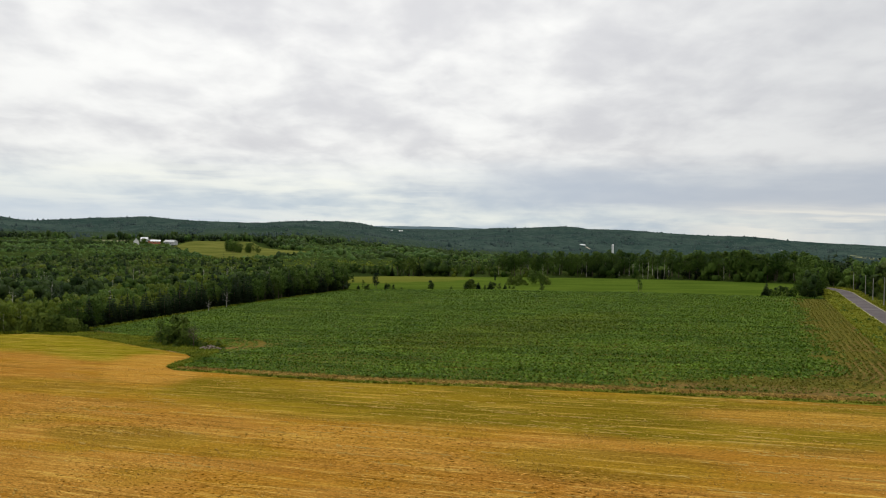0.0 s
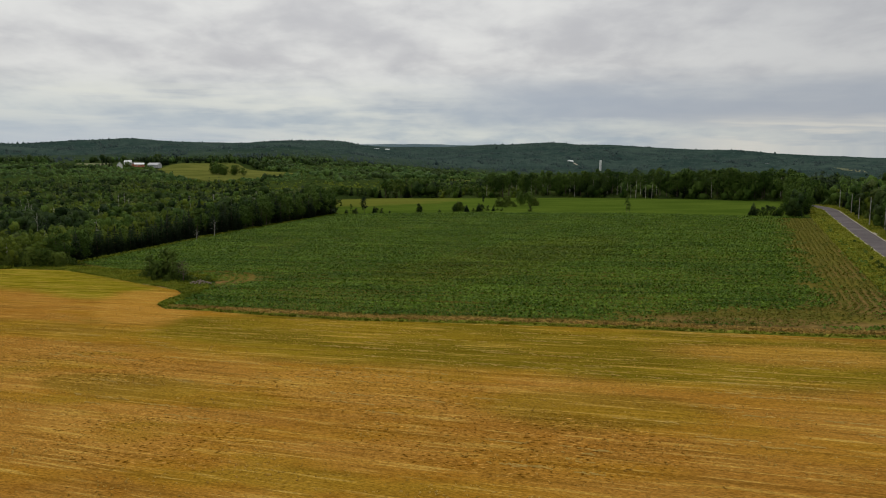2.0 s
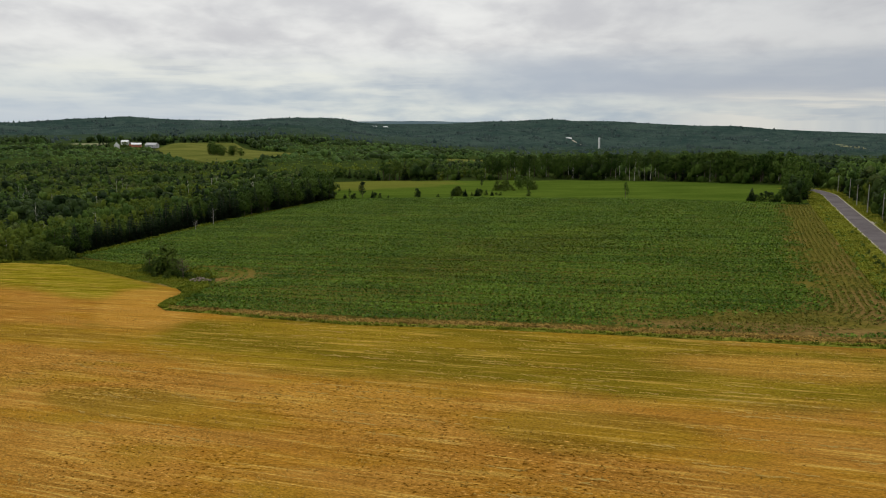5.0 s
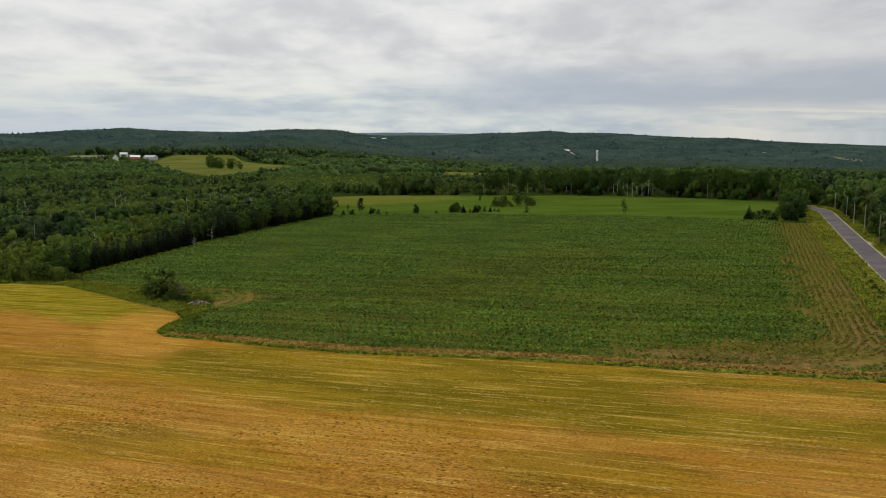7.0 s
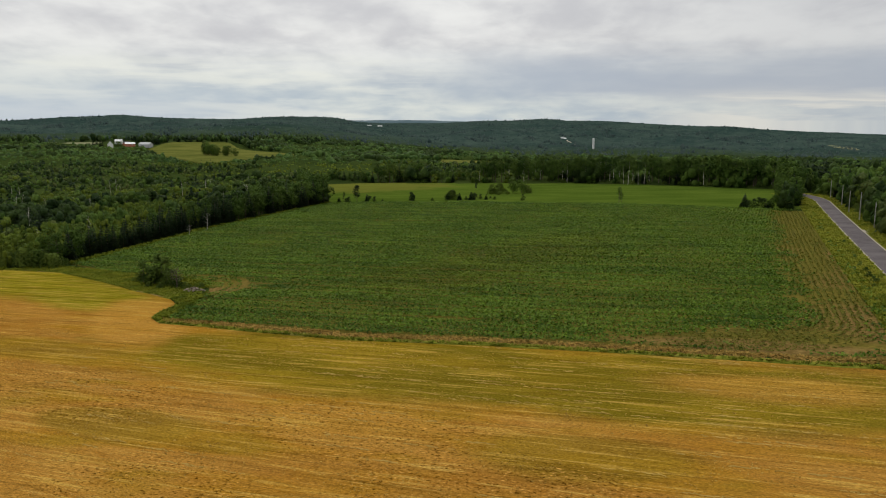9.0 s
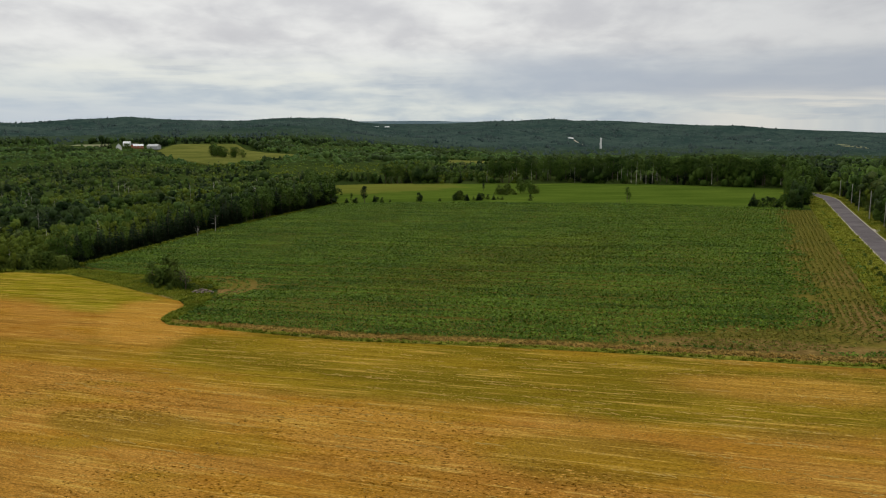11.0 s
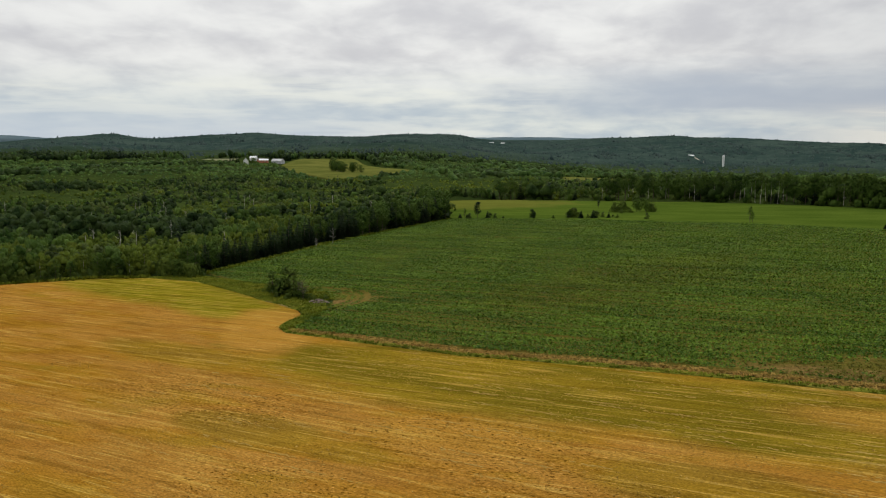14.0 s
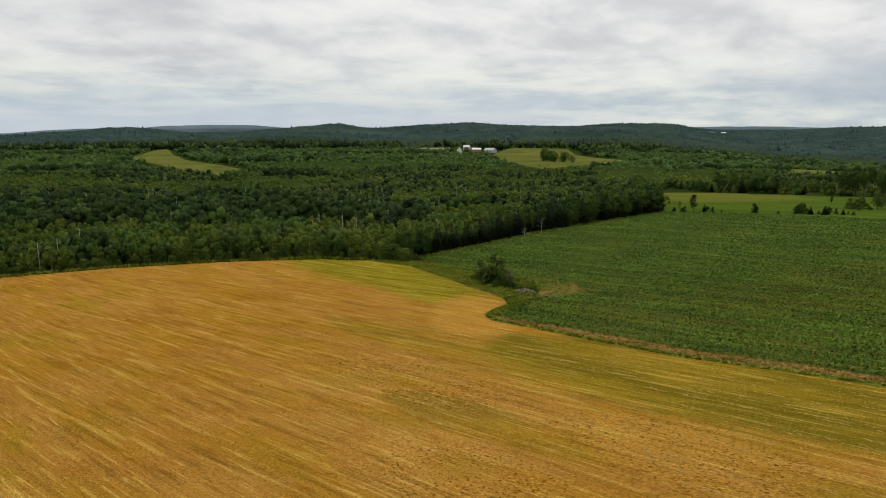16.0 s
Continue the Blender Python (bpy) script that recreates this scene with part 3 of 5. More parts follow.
def far_range():
    """A wooded range on the horizon, behind the first ridge: a thin backdrop fitted to the camera's view, haze in its
    pale colour.
    """
    az = np.linspace(-64, 44, 260)
    el = np.interp(az, [a for a, e in FAR_RANGE], [e for a, e in FAR_RANGE]) + 0.012 * waves(az * 60, az * 0, 110, 13)
    r = np.array([4862, 4885, 4908, 4930, 4948, 4966])
    top = 32 + 4930 * np.tan(np.radians(el))
    z = top[:, None] * np.array([0, 0.45, 0.86, 1, 0.8, 0])[None, :] + np.array([-160, -80, -22, 0, -40, -180])[None, :]
    a = np.radians(az)[:, None]
    v = np.stack([np.sin(a) * r, np.cos(a) * r, z], 2).reshape(-1, 3)
    me = mesh_of("backdrop", v, grid_faces(260, 6)[:, ::-1], [HAZY_RANGE], smooth=True)
    return tagged(new("backdrop", me), "wooded range on the horizon, coloured pale blue as haze", "hills", kind="structure")


far_range()


# ---- tree shapes, as arrays of leaf clumps ----
def leaf_tris(c, nrm, size, rng):
    """Ragged three-cornered clumps of leaves, facing nrm."""
    n_ = len(c)
    nrm = nrm / (np.linalg.norm(nrm, axis=1, keepdims=True) + 1e-9)
    t = np.cross(nrm, rng.normal(size=(n_, 3)))
    t /= np.linalg.norm(t, axis=1, keepdims=True) + 1e-9
    b = np.cross(nrm, t)
    s = (size * rng.uniform(0.65, 1.25, n_))[:, None]
    k = rng.uniform(0.6, 1.0, (n_, 3, 1))
    corners = np.stack([-t * 0.9 - b * 0.6, t * 0.9 - b * 0.6, b], 1) * 0.75 * s[:, None] * k
    corners += nrm[:, None] * s[:, None] * rng.uniform(-0.2, 0.2, (n_, 3, 1))
    return (c[:, None] + corners).reshape(-1, 3), np.arange(3 * n_).reshape(-1, 3)


def puffed(v, f, h):
    """Vertex normals that follow the crown's roundness as well as each leaf clump."""
    q = v[f]
    face = np.cross(q[:, 1] - q[:, 0], q[:, 2] - q[:, 0])
    face /= np.linalg.norm(face, axis=1, keepdims=True) + 1e-9
    out = v - np.array([0, 0, 0.5 * h])
    out[:, 2] *= 0.7
    out /= np.linalg.norm(out, axis=1, keepdims=True) + 1e-9
    nv = out * 0.9 + np.repeat(face, 3, 0) * 0.2 + np.array([0, 0, 0.12])
    return nv / (np.linalg.norm(nv, axis=1, keepdims=True) + 1e-9)


def crown_broad(rng, n_, h, w, base=0.15, size=None, squat=False):
    """Leaf clumps on the outside of several lobes."""
    lobes = max(4, min(14, n_ // 12))
    u = rng.uniform(0, 1, lobes) ** (1.8 if squat else 1.0)
    z = h * (base + 0.1 + (0.84 - base) * u)
    reach = w * 0.5 * np.sqrt(np.clip(1 - ((u - 0.38) / 0.72) ** 2, 0.05, 1))
    if squat:
        reach = w * 0.5 * (1 - 0.6 * u * u)
    a = rng.uniform(0, 2 * math.pi, lobes) + np.arange(lobes) * 2.4
    d = reach * rng.uniform(0.25, 0.75, lobes)
    centre = np.stack([np.cos(a) * d, np.sin(a) * d, z], 1)
    centre[0] = (0, 0, h * 0.86)
    rad = np.clip(reach * rng.uniform(0.45, 0.7, lobes), 0.1 * w, None)
    which = rng.randint(0, lobes, n_)
    nrm = rng.normal(size=(n_, 3))
    nrm[:, 2] = nrm[:, 2] * 0.8 + 0.25
    nrm /= np.linalg.norm(nrm, axis=1, keepdims=True)
    c = centre[which] + nrm * rad[which][:, None] * rng.uniform(0.82, 1.04, n_)[:, None] * np.array([1, 1, 0.9])
    c[:, 2] = np.clip(c[:, 2], h * base * 0.6, h)
    return leaf_tris(c, nrm + rng.normal(size=(n_, 3)) * 0.5, size or w * 2.25 / math.sqrt(n_), rng)


def crown_spruce(rng, n_, h, w, base=0.05, size=None):
    """Drooping boughs in whorls, narrowing to a tip."""
    u = 1 - np.sqrt(rng.uniform(0.0, 1, n_))
    u = np.round(u * 13) / 13 + rng.normal(0, 0.012, n_)
    u = np.clip(u, 0, 0.985)
    r = w * 0.5 * (1 - u) ** 0.85 * rng.uniform(0.45, 1.05, n_)
    a = rng.uniform(0, 2 * math.pi, n_)
    c = np.stack([np.cos(a) * r, np.sin(a) * r, h * (base + (1 - base) * u) - r * 0.25], 1)
    nrm = np.stack([np.cos(a) * 0.55, np.sin(a) * 0.55, np.full(n_, 0.8)], 1) + rng.normal(size=(n_, 3)) * 0.25
    s = (size or w * 3.6 / math.sqrt(n_)) * (1.15 - 0.6 * u)
    v, f = leaf_tris(c, nrm, s, rng)
    tip = np.array([[0.05 * w, 0, h * 0.9], [-0.05 * w, 0.02 * w, h * 0.9], [0, 0, h * 1.03]])
    return np.concatenate([v, tip]), np.concatenate([f, [[len(v), len(v) + 1, len(v) + 2]]])


def stick(p0, p1, r0, r1, sides=6):
    """A tapered limb between two points, as quads."""
    p0, p1 = np.array(p0, float), np.array(p1, float)
    d = (p1 - p0) / np.linalg.norm(p1 - p0)
    s = np.cross(d, (0.3, 0.9, 0.1))
    s /= np.linalg.norm(s)
    t = np.cross(d, s)
    a = np.arange(sides) * 2 * math.pi / sides
    ring = np.cos(a)[:, None] * s + np.sin(a)[:, None] * t
    v = np.concatenate([p0 + ring * r0, p1 + ring * r1])
    i = np.arange(sides)
    j = (i + 1) % sides
    return v, np.stack([i, j, j + sides, i + sides], 1)


def merged(pieces):
    vs, fs, k = [], [], 0
    for v, f in pieces:
        vs.append(v), fs.append(f + k)
        k += len(v)
    return np.concatenate(vs), np.concatenate(fs)


def trunk_of(rng, h, r, limbs, spread, first=0.25):
    bend = rng.normal(0, 0.015 * h, 2)
    mid = (bend[0], bend[1], h * 0.5)
    out = [stick((0, 0, -0.4), mid, r, r * 0.65, 7), stick(mid, (bend[0] * 1.5, bend[1] * 1.5, h * 0.93), r * 0.65, r * 0.12, 6)]
    for k in range(limbs):
        u = first + (0.85 - first) * (k + rng.uniform(0, 0.8)) / max(limbs, 1)
        a = k * 2.4 + rng.uniform(0, 0.6)
        base = np.array([bend[0] * u * 1.4, bend[1] * u * 1.4, h * u])
        reach = spread * 0.5 * rng.uniform(0.5, 0.95) * (1.1 - 0.6 * u)
        out.append(stick(base, base + np.array([math.cos(a) * reach, math.sin(a) * reach, reach * rng.uniform(0.4, 0.9)]), r * 0.35 * (1.2 - u), r * 0.06, 5))
    return merged(out)


def tree_thing(name, label, category, crown, trunk, leaf, bark):
    root = new(name)
    part("trunk", mesh_of("trunk", *trunk, [bark], smooth=True), root)
    part("crown", mesh_of("crown", *crown, [leaf], normals=puffed(*crown, crown[0][:, 2].max())), root)
    return tagged(root, label, category)


def stand(ob, x, y, turn=0.0, size=1.0, lift=0.0):
    ob.matrix_basis = pose(x, y, float(land(x, y)) + lift, 0, 0, turn) @ Matrix.Diagonal((size, size, size, 1))
    return ob


def stand_copy(ob, x, y, turn=0.0, size=1.0, tall=1.0):
    c = copy_thing(ob, Matrix.Identity(4))
    c.matrix_basis = pose(x, y, float(land(x, y)), 0, 0, turn) @ Matrix.Diagonal((size, size, size * tall, 1))
    return c


def woods(name, label, spots, shapes, mats, rng, low, high, kind="stuff", drifts=75, spread=1.0):
    """Many trees joined into one mesh: shapes are (verts, faces) one metre tall, spots (n, 2)."""
    if not len(spots):
        return None
    vs, fs, idx, ns, k = [], [], [], [], 0
    # trees of one shade grow in drifts, the dark ones taller
    drift = waves(spots[:, 0], spots[:, 1], drifts, 52) + 0.6 * waves(spots[:, 0], spots[:, 1], drifts * 0.35, 53) + rng.normal(0, 0.26, len(spots))
    rank = np.clip((drift + 1.3) / 2.6, 0, 0.999)
    shade = np.array([m for _, _, m, _ in shapes])
    order = np.argsort(shade, kind="stable")
    pick = order[np.minimum((rank * len(shapes)).astype(int), len(shapes) - 1)]
    z = land(spots[:, 0], spots[:, 1])
    size = rng.uniform(low, high, len(spots)) * rng.choice([0.7, 0.9, 1.0, 1.08, 1.25], len(spots), p=[0.15, 0.3, 0.3, 0.18, 0.07]) * (0.82 + 0.42 * rank)
    turn = rng.uniform(0, 2 * math.pi, len(spots))
    for s, (v, f, mi, nv) in enumerate(shapes):
        q = np.where(pick == s)[0]
        if not len(q):
            continue
        c, sn, sz = np.cos(turn[q])[:, None], np.sin(turn[q])[:, None], size[q][:, None]
        wide = rng.uniform(0.85, 1.2, (len(q), 1)) * spread
        x = (v[None, :, 0] * c - v[None, :, 1] * sn) * sz * wide + spots[q, 0][:, None]
        y = (v[None, :, 0] * sn + v[None, :, 1] * c) * sz * wide + spots[q, 1][:, None]
        zz = v[None, :, 2] * sz + z[q][:, None]
        vs.append(np.stack([x, y, zz], 2).reshape(-1, 3))
        ns.append(np.stack([nv[None, :, 0] * c - nv[None, :, 1] * sn, nv[None, :, 0] * sn + nv[None, :, 1] * c, nv[None, :, 2] + 0 * c], 2).reshape(-1, 3))
        fs.append((f[None] + (np.arange(len(q)) * len(v))[:, None, None] + k).reshape(-1, f.shape[1]))
        idx.append(np.full(len(q) * len(f), mi))
        k += len(q) * len(v)
    me = mesh_of(name, np.concatenate(vs), np.concatenate(fs), mats, np.concatenate(idx), normals=np.concatenate(ns))
    return tagged(new(name, me), label, "woods", kind=kind)


def scatter(rng, r0, r1, a0, a1, per):
    """Random spots in a fan, one per so many square metres, off the open ground."""
    n_ = int(radians(a1 - a0) * (r1 * r1 - r0 * r0) / 2 / per)
    r = np.sqrt(rng.uniform(r0 * r0, r1 * r1, n_))
    a = np.radians(rng.uniform(a0, a1, n_))
    x, y = np.sin(a) * r, np.cos(a) * r
    keep = ~(is_open(x, y) | inside(x, y, FRONT))
    return np.stack([x[keep], y[keep]], 1)


def crown_lumpy(rng, lobes, flakes, h, w, base):
    """A close crown for the woods: a heap of uneven twenty-sided leaf masses, ragged with loose sprays. Gives verts, faces, normals."""
    g = (1 + 5 ** 0.5) / 2
    p = np.array([(-1, g, 0), (1, g, 0), (-1, -g, 0), (1, -g, 0), (0, -1, g), (0, 1, g), (0, -1, -g), (0, 1, -g), (g, 0, -1), (g, 0, 1), (-g, 0, -1), (-g, 0, 1)]) / math.sqrt(1 + g * g)
    t = np.array([(0, 11, 5), (0, 5, 1), (0, 1, 7), (0, 7, 10), (0, 10, 11), (1, 5, 9), (5, 11, 4), (11, 10, 2), (10, 7, 6), (7, 1, 8),
                  (3, 9, 4), (3, 4, 2), (3, 2, 6), (3, 6, 8), (3, 8, 9), (4, 9, 5), (2, 4, 11), (6, 2, 10), (8, 6, 7), (9, 8, 1)])
    vs, ns, mids, rads = [], [], [], []
    for k in range(lobes):
        u = 0.0 if lobes == 1 else (k + rng.uniform(0, 0.6)) / lobes
        a = k * 2.4 + rng.uniform(-0.5, 0.5)
        if lobes == 1:
            rad, mid = np.array([0.42 * w, 0.42 * w, 0.47 * h * (1 - base)]), np.array([0, 0, h * (base + 0.5 * (1 - base))])
        else:
            out = 0.5 * w * math.sqrt(max(0.06, 1 - ((u - 0.3) / 0.8) ** 2))
            size = (0.17 + 0.11 * rng.rand()) * w * (1.25 - 0.45 * u) * (4.5 / lobes) ** 0.3
            d = max(0.0, out - size * 0.8) * rng.uniform(0.7, 1.05)
            rad = np.array([size, size, size * rng.uniform(1.0, 1.7)])
            mid = np.array([math.cos(a) * d, math.sin(a) * d, h * (base + (0.98 - base) * (0.16 + 0.84 * u)) - rad[2] * 0.75])
        q = p @ np.linalg.qr(rng.normal(size=(3, 3)))[0] * rng.uniform(0.62, 1.2, (12, 1))
        v = q * rad + mid
        nv = q / np.linalg.norm(q, axis=1, keepdims=True)
        tri = t if np.linalg.det(v[t[0]] - mid) > 0 else t[:, ::-1]
        vs.append(v[tri].reshape(-1, 3)), ns.append(nv[tri].reshape(-1, 3)), mids.append(mid), rads.append(rad)
    v, nv = np.concatenate(vs), np.concatenate(ns)
    if flakes:
        which = rng.randint(0, lobes, flakes)
        d = rng.normal(size=(flakes, 3))
        d[:, 2] = d[:, 2] * 0.8 + 0.2
        d /= np.linalg.norm(d, axis=1, keepdims=True)
        c = np.array(mids)[which] + d * np.array(rads)[which] * rng.uniform(0.85, 1.25, (flakes, 1))
        fv, _ = leaf_tris(c, d + rng.normal(size=(flakes, 3)) * 0.3, np.array(rads)[which, 0] * (0.5 if lobes > 1 else 0.42), rng)
        v, nv = np.concatenate([v, fv]), np.concatenate([nv, np.repeat(d, 3, 0)])
    whole = (v - np.array([0, 0, 0.45 * h])) * np.array([1, 1, 0.8])
    whole /= np.linalg.norm(whole, axis=1, keepdims=True) + 1e-9
    nv = nv * 0.55 + whole * 0.45 + rng.normal(0, 0.16, v.shape)
    v[:, 2] = np.maximum(v[:, 2], 0.02 * h)
    return v, np.arange(len(v)).reshape(-1, 3), nv / (np.linalg.norm(nv, axis=1, keepdims=True) + 1e-9)


def lump_shapes(rng, count, shades):
    """Far crowns: eight-sided lumps, light on top."""
    p = np.array([(1, 0, 0.4), (0, 1, 0.4), (-1, 0, 0.4), (0, -1, 0.4), (0, 0, 1.0), (0, 0, 0.0)])
    t = np.array([(0, 1, 4), (1, 2, 4), (2, 3, 4), (3, 0, 4), (1, 0, 5), (2, 1, 5), (3, 2, 5), (0, 3, 5)])
    out = []
    for k in range(count):
        v = p * np.array([0.42, 0.42, 1.0]) * rng.uniform(0.75, 1.25, (6, 1))
        v = v[t].reshape(-1, 3)
        f = np.arange(24).reshape(-1, 3)
        out.append((v, f, k % shades, puffed(v, f, 1.0)))
    return out


def unit_shapes(rng, broad, spruce, n_, shades=1, lobes=1, slim=1.0, needles=0):
    out = []
    for k in range(broad):
        wide = rng.uniform(0.55, 0.82) * slim
        v, f, nv = crown_lumpy(rng, lobes, n_, 1.0, wide, 0.06)
        out.append((v, f, k % shades, nv))
    for k in range(spruce):
        v, f = crown_spruce(rng, needles or n_, 1.0, rng.uniform(0.32, 0.42), 0.02)
        out.append((v, f, 0, puffed(v, f, 1.0)))
    return out


# ---- woods ----
rng = np.random.RandomState(11)
AZ0, AZ1 = -54, 35


def is_spruce(p, share, size=70):
    """Where the dark conifers grow, in drifts."""
    return waves(p[:, 0], p[:, 1], size, 77) + rng.normal(0, 0.45, len(p)) > share


def wood(name, label, p, count, mats, low, high, share, needle=NEEDLE, lobes=1, drifts=75, spread=1.0):
    dark = is_spruce(p, share, drifts)
    woods(name, label[0], p[~dark], unit_shapes(rng, 8, 0, count, len(mats), lobes), mats, rng, low, high, "stuff", drifts, spread)
    woods("spruce_" + name, label[1], p[dark], unit_shapes(rng, 0, 5, max(count, 40)), [needle], rng, low, high * 1.05, "stuff", drifts, spread)


MIXED = [LEAF_YOUNG, LEAF_OLIVE, LEAF, LEAF_DARK]
YOUNG_STANDS = [(-228, 228, 62, 40, 40), (-185, 262, 46, 34, 60), (-430, 470, 95, 48, 45), (-150, 690, 120, 34, 10), (-75, 790, 90, 40, 0), (-115, 330, 26, 110, 14)]
OLD_STANDS = [(-572, 604, 70, 26, -10), (-500, 676, 100, 28, -30), (-338, 322, 46, 34, 45), (-262, 396, 70, 34, 30), (-270, 620, 70, 34, 20), (-140, 425, 40, 26, 20), (-420, 380, 60, 30, 45)]


def in_stands(p, stands):
    hit = np.zeros(len(p), bool)
    for cx, cy, rx, ry, turn in stands:
        c, sn = math.cos(radians(turn)), math.sin(radians(turn))
        u, v = (p[:, 0] - cx) * c + (p[:, 1] - cy) * sn, -(p[:, 0] - cx) * sn + (p[:, 1] - cy) * c
        hit |= (u / rx) ** 2 + (v / ry) ** 2 < 1 + 0.35 * waves(p[:, 0], p[:, 1], 45, 150)
    return hit


def stand_age(p):
    """The wood grows in stands: 0 young and bright, 1 mixed, 2 old, tall and dark."""
    v = waves(p[:, 0], p[:, 1], 230, 140) + 0.6 * waves(p[:, 0], p[:, 1], 85, 141) + rng.normal(0, 0.12, len(p))
    age = np.where(v > 0.55, 2, np.where(v < -0.35, 0, 1))
    age = np.where(in_stands(p, YOUNG_STANDS), 0, np.where(in_stands(p, OLD_STANDS), 2, age))
    az, r = np.degrees(np.arctan2(p[:, 0], p[:, 1])), np.hypot(p[:, 0], p[:, 1])
    low = ((az > -30) & (az < -8) & (r > 640) & (r < 1300)) | ((az > -41) & (az < -34) & (r > 560) & (r < 900)) | ((az > 0) & (az < 9) & (r > 640) & (r < 1000))
    return np.where(low, np.minimum(age, 1), age)


def stands(ring, p, count, lobes, tall=1.0, old_tall=1.0, spread=1.0, drifts=75):
    """The trees of one belt of woodland, stand by stand."""
    age = stand_age(p)
    dark = is_spruce(p, 0.62, drifts) & (age > 0)
    for k, mats, low, high, label in ((0, [LEAF_YOUNG, LEAF_YOUNG, LEAF], 5.8, 8.0, "bright young birch and aspen growth"),
                                      (1, MIXED, 6.4, 9.6, "mixed green broadleaf wood"),
                                      (2, [LEAF, LEAF_DARK, LEAF_DARK], 9.5 * old_tall, 12.5 * old_tall, "tall dark old broadleaf wood")):
        q = p[(age == k) & ~dark]
        woods(("young", "mixed", "old")[k] + "_woods", f"{label} {ring}", q, unit_shapes(rng, 8, 0, count, len(mats), lobes, 0.92 if k == 0 else 1.0), mats, rng, low * tall, high * tall, "stuff", drifts, spread * (1.0, 1.1, 1.2)[k])
    woods("spruce_woods", f"dark pointed spruces {ring}", p[dark], unit_shapes(rng, 0, 5, count, needles=count * 2), [NEEDLE], rng, 7.0 * tall, 11.0 * tall, "stuff", drifts, spread)


spots = scatter(rng, 150, 420, AZ0, AZ1, 15)
left_side = spots[:, 0] < 60
stands("beside the fields", spots[left_side], 90, 7)
wood("roadside_woods", ("broadleaf wood along the far side of the road", "spruces along the far side of the road"), spots[~left_side], 90, MIXED, 9.0, 12.5, 0.8, NEEDLE, 7)
spots = scatter(rng, 420, 900, AZ0, AZ1, 34)
behind = np.degrees(np.arctan2(spots[:, 0], spots[:, 1]))
band = inside(spots[:, 0], spots[:, 1], [(-170, 660), (-40, 612), (-4, 640), (8, 800), (-50, 900), (-150, 880)])
woods("young_band", "bright belt of low young trees behind the meadow", spots[band], unit_shapes(rng, 6, 0, 20, 2, 3), [LEAF_BRIGHT, LEAF_BRIGHT], rng, 4.6, 6.2)
spots, behind = spots[~band], behind[~band]
tall = (spots[:, 0] > -12) & (spots[:, 1] < 700) & ((behind < 0.8) | (behind > 6.2)) & ~((spots[:, 0] < 60) & (spots[:, 1] > 600))
wood("tall_woods", ("tall aspen wood behind the meadow", "tall spruces behind the meadow"), spots[tall], 24, [LEAF, LEAF, LEAF_DARK], 9.0, 12.5, 0.7, NEEDLE, 3)
stands("reaching back towards the farm", spots[~tall], 24, 3, 0.95, 1.0, 1.12, 110)
spots = scatter(rng, 900, 1700, AZ0, AZ1, 75)
back = (np.hypot(spots[:, 0], spots[:, 1]) > 1480) & (spots[:, 0] < -200)
wood("back_woods", ("tall broadleaf wood behind the farm", "dark tall spruce wood behind the farm"), spots[back], 12, [LEAF_FAR_HAZE, LEAF_DARK], 11.0, 15.0, -0.1, NEEDLE, 1, 160)
spots = spots[~back]
age = stand_age(spots)
for k, mats, low, high, label in ((0, [LEAF, LEAF_FAR_HAZE], 4.8, 6.4, "distant light green young woods"), (1, [LEAF, LEAF_FAR_HAZE, LEAF_DARK], 5.6, 8.0, "unbroken distant broadleaf woods"), (2, [LEAF_FAR_HAZE, LEAF_DARK], 9.0, 12.0, "distant old dark woods")):
    woods("distant_woods", label, spots[age == k], unit_shapes(rng, 8, 0, 4, len(mats), 1), mats, rng, low, high, "stuff", 190, 1.5)
spots = np.concatenate([scatter(rng, 1700, 3300, AZ0, AZ1, 175), scatter(rng, 3300, 4250, AZ0, AZ1, 310)])
dark = is_spruce(spots, 0.6, 300)
woods("hill_woods", "haze-tinted broadleaf woods on the far hillsides", spots[~dark], lump_shapes(rng, 6, 3), [LEAF_HILL_HAZE, LEAF_HILL_HAZE, NEEDLE_HILL_HAZE], rng, 5.5, 10.0, "stuff", 300, 1.35)
woods("hill_spruces", "haze-tinted spruce woods on the far hillsides", spots[dark], lump_shapes(rng, 5, 1), [NEEDLE_HILL_HAZE], rng, 6.0, 11.0, "stuff", 300, 1.1)

# thin pale stems that stand bare among the trees
p = scatter(rng, 200, 560, -50, -6, 420)
p = p[(waves(p[:, 0], p[:, 1], 60, 170) > 0.3) & ~in_stands(p, YOUNG_STANDS)]
stems = []
for x, y in p:
    h, z = rng.uniform(8.0, 12.5), float(land(x, y))
    stems.append(stick((x, y, z), (x + rng.normal(0, 0.4), y, z + h), 0.13, 0.05, 4))
    for k in range(3):
        u = rng.uniform(0.6, 0.95)
        stems.append(stick((x, y, z + h * u), (x + rng.normal(0, 0.9), y + rng.normal(0, 0.5), z + h * u + rng.uniform(0.3, 1.2)), 0.05, 0.02, 3))
tagged(new("pale_stems", mesh_of("pale_stems", *merged(stems), [PALE_BARK], smooth=True)), "bare pale birch stems scattered among the trees", "woods", kind="stuff")

# ---- the crop ----
CROP_FIELD = CROP_LOW[:8] + [(px + 0.4, py + 1.7) for px, py in CROP_LOW[8:]] + CROP_TOP[::-1]
THIN = [(136, 316), (114, 257), (95, 214), (86, 190), (74, 158), (63, 128), (57, 118.8), (43, 118.6), (33, 118), (25, 114), (36, 108), (43, 105), (62, 97), (152, 308)]
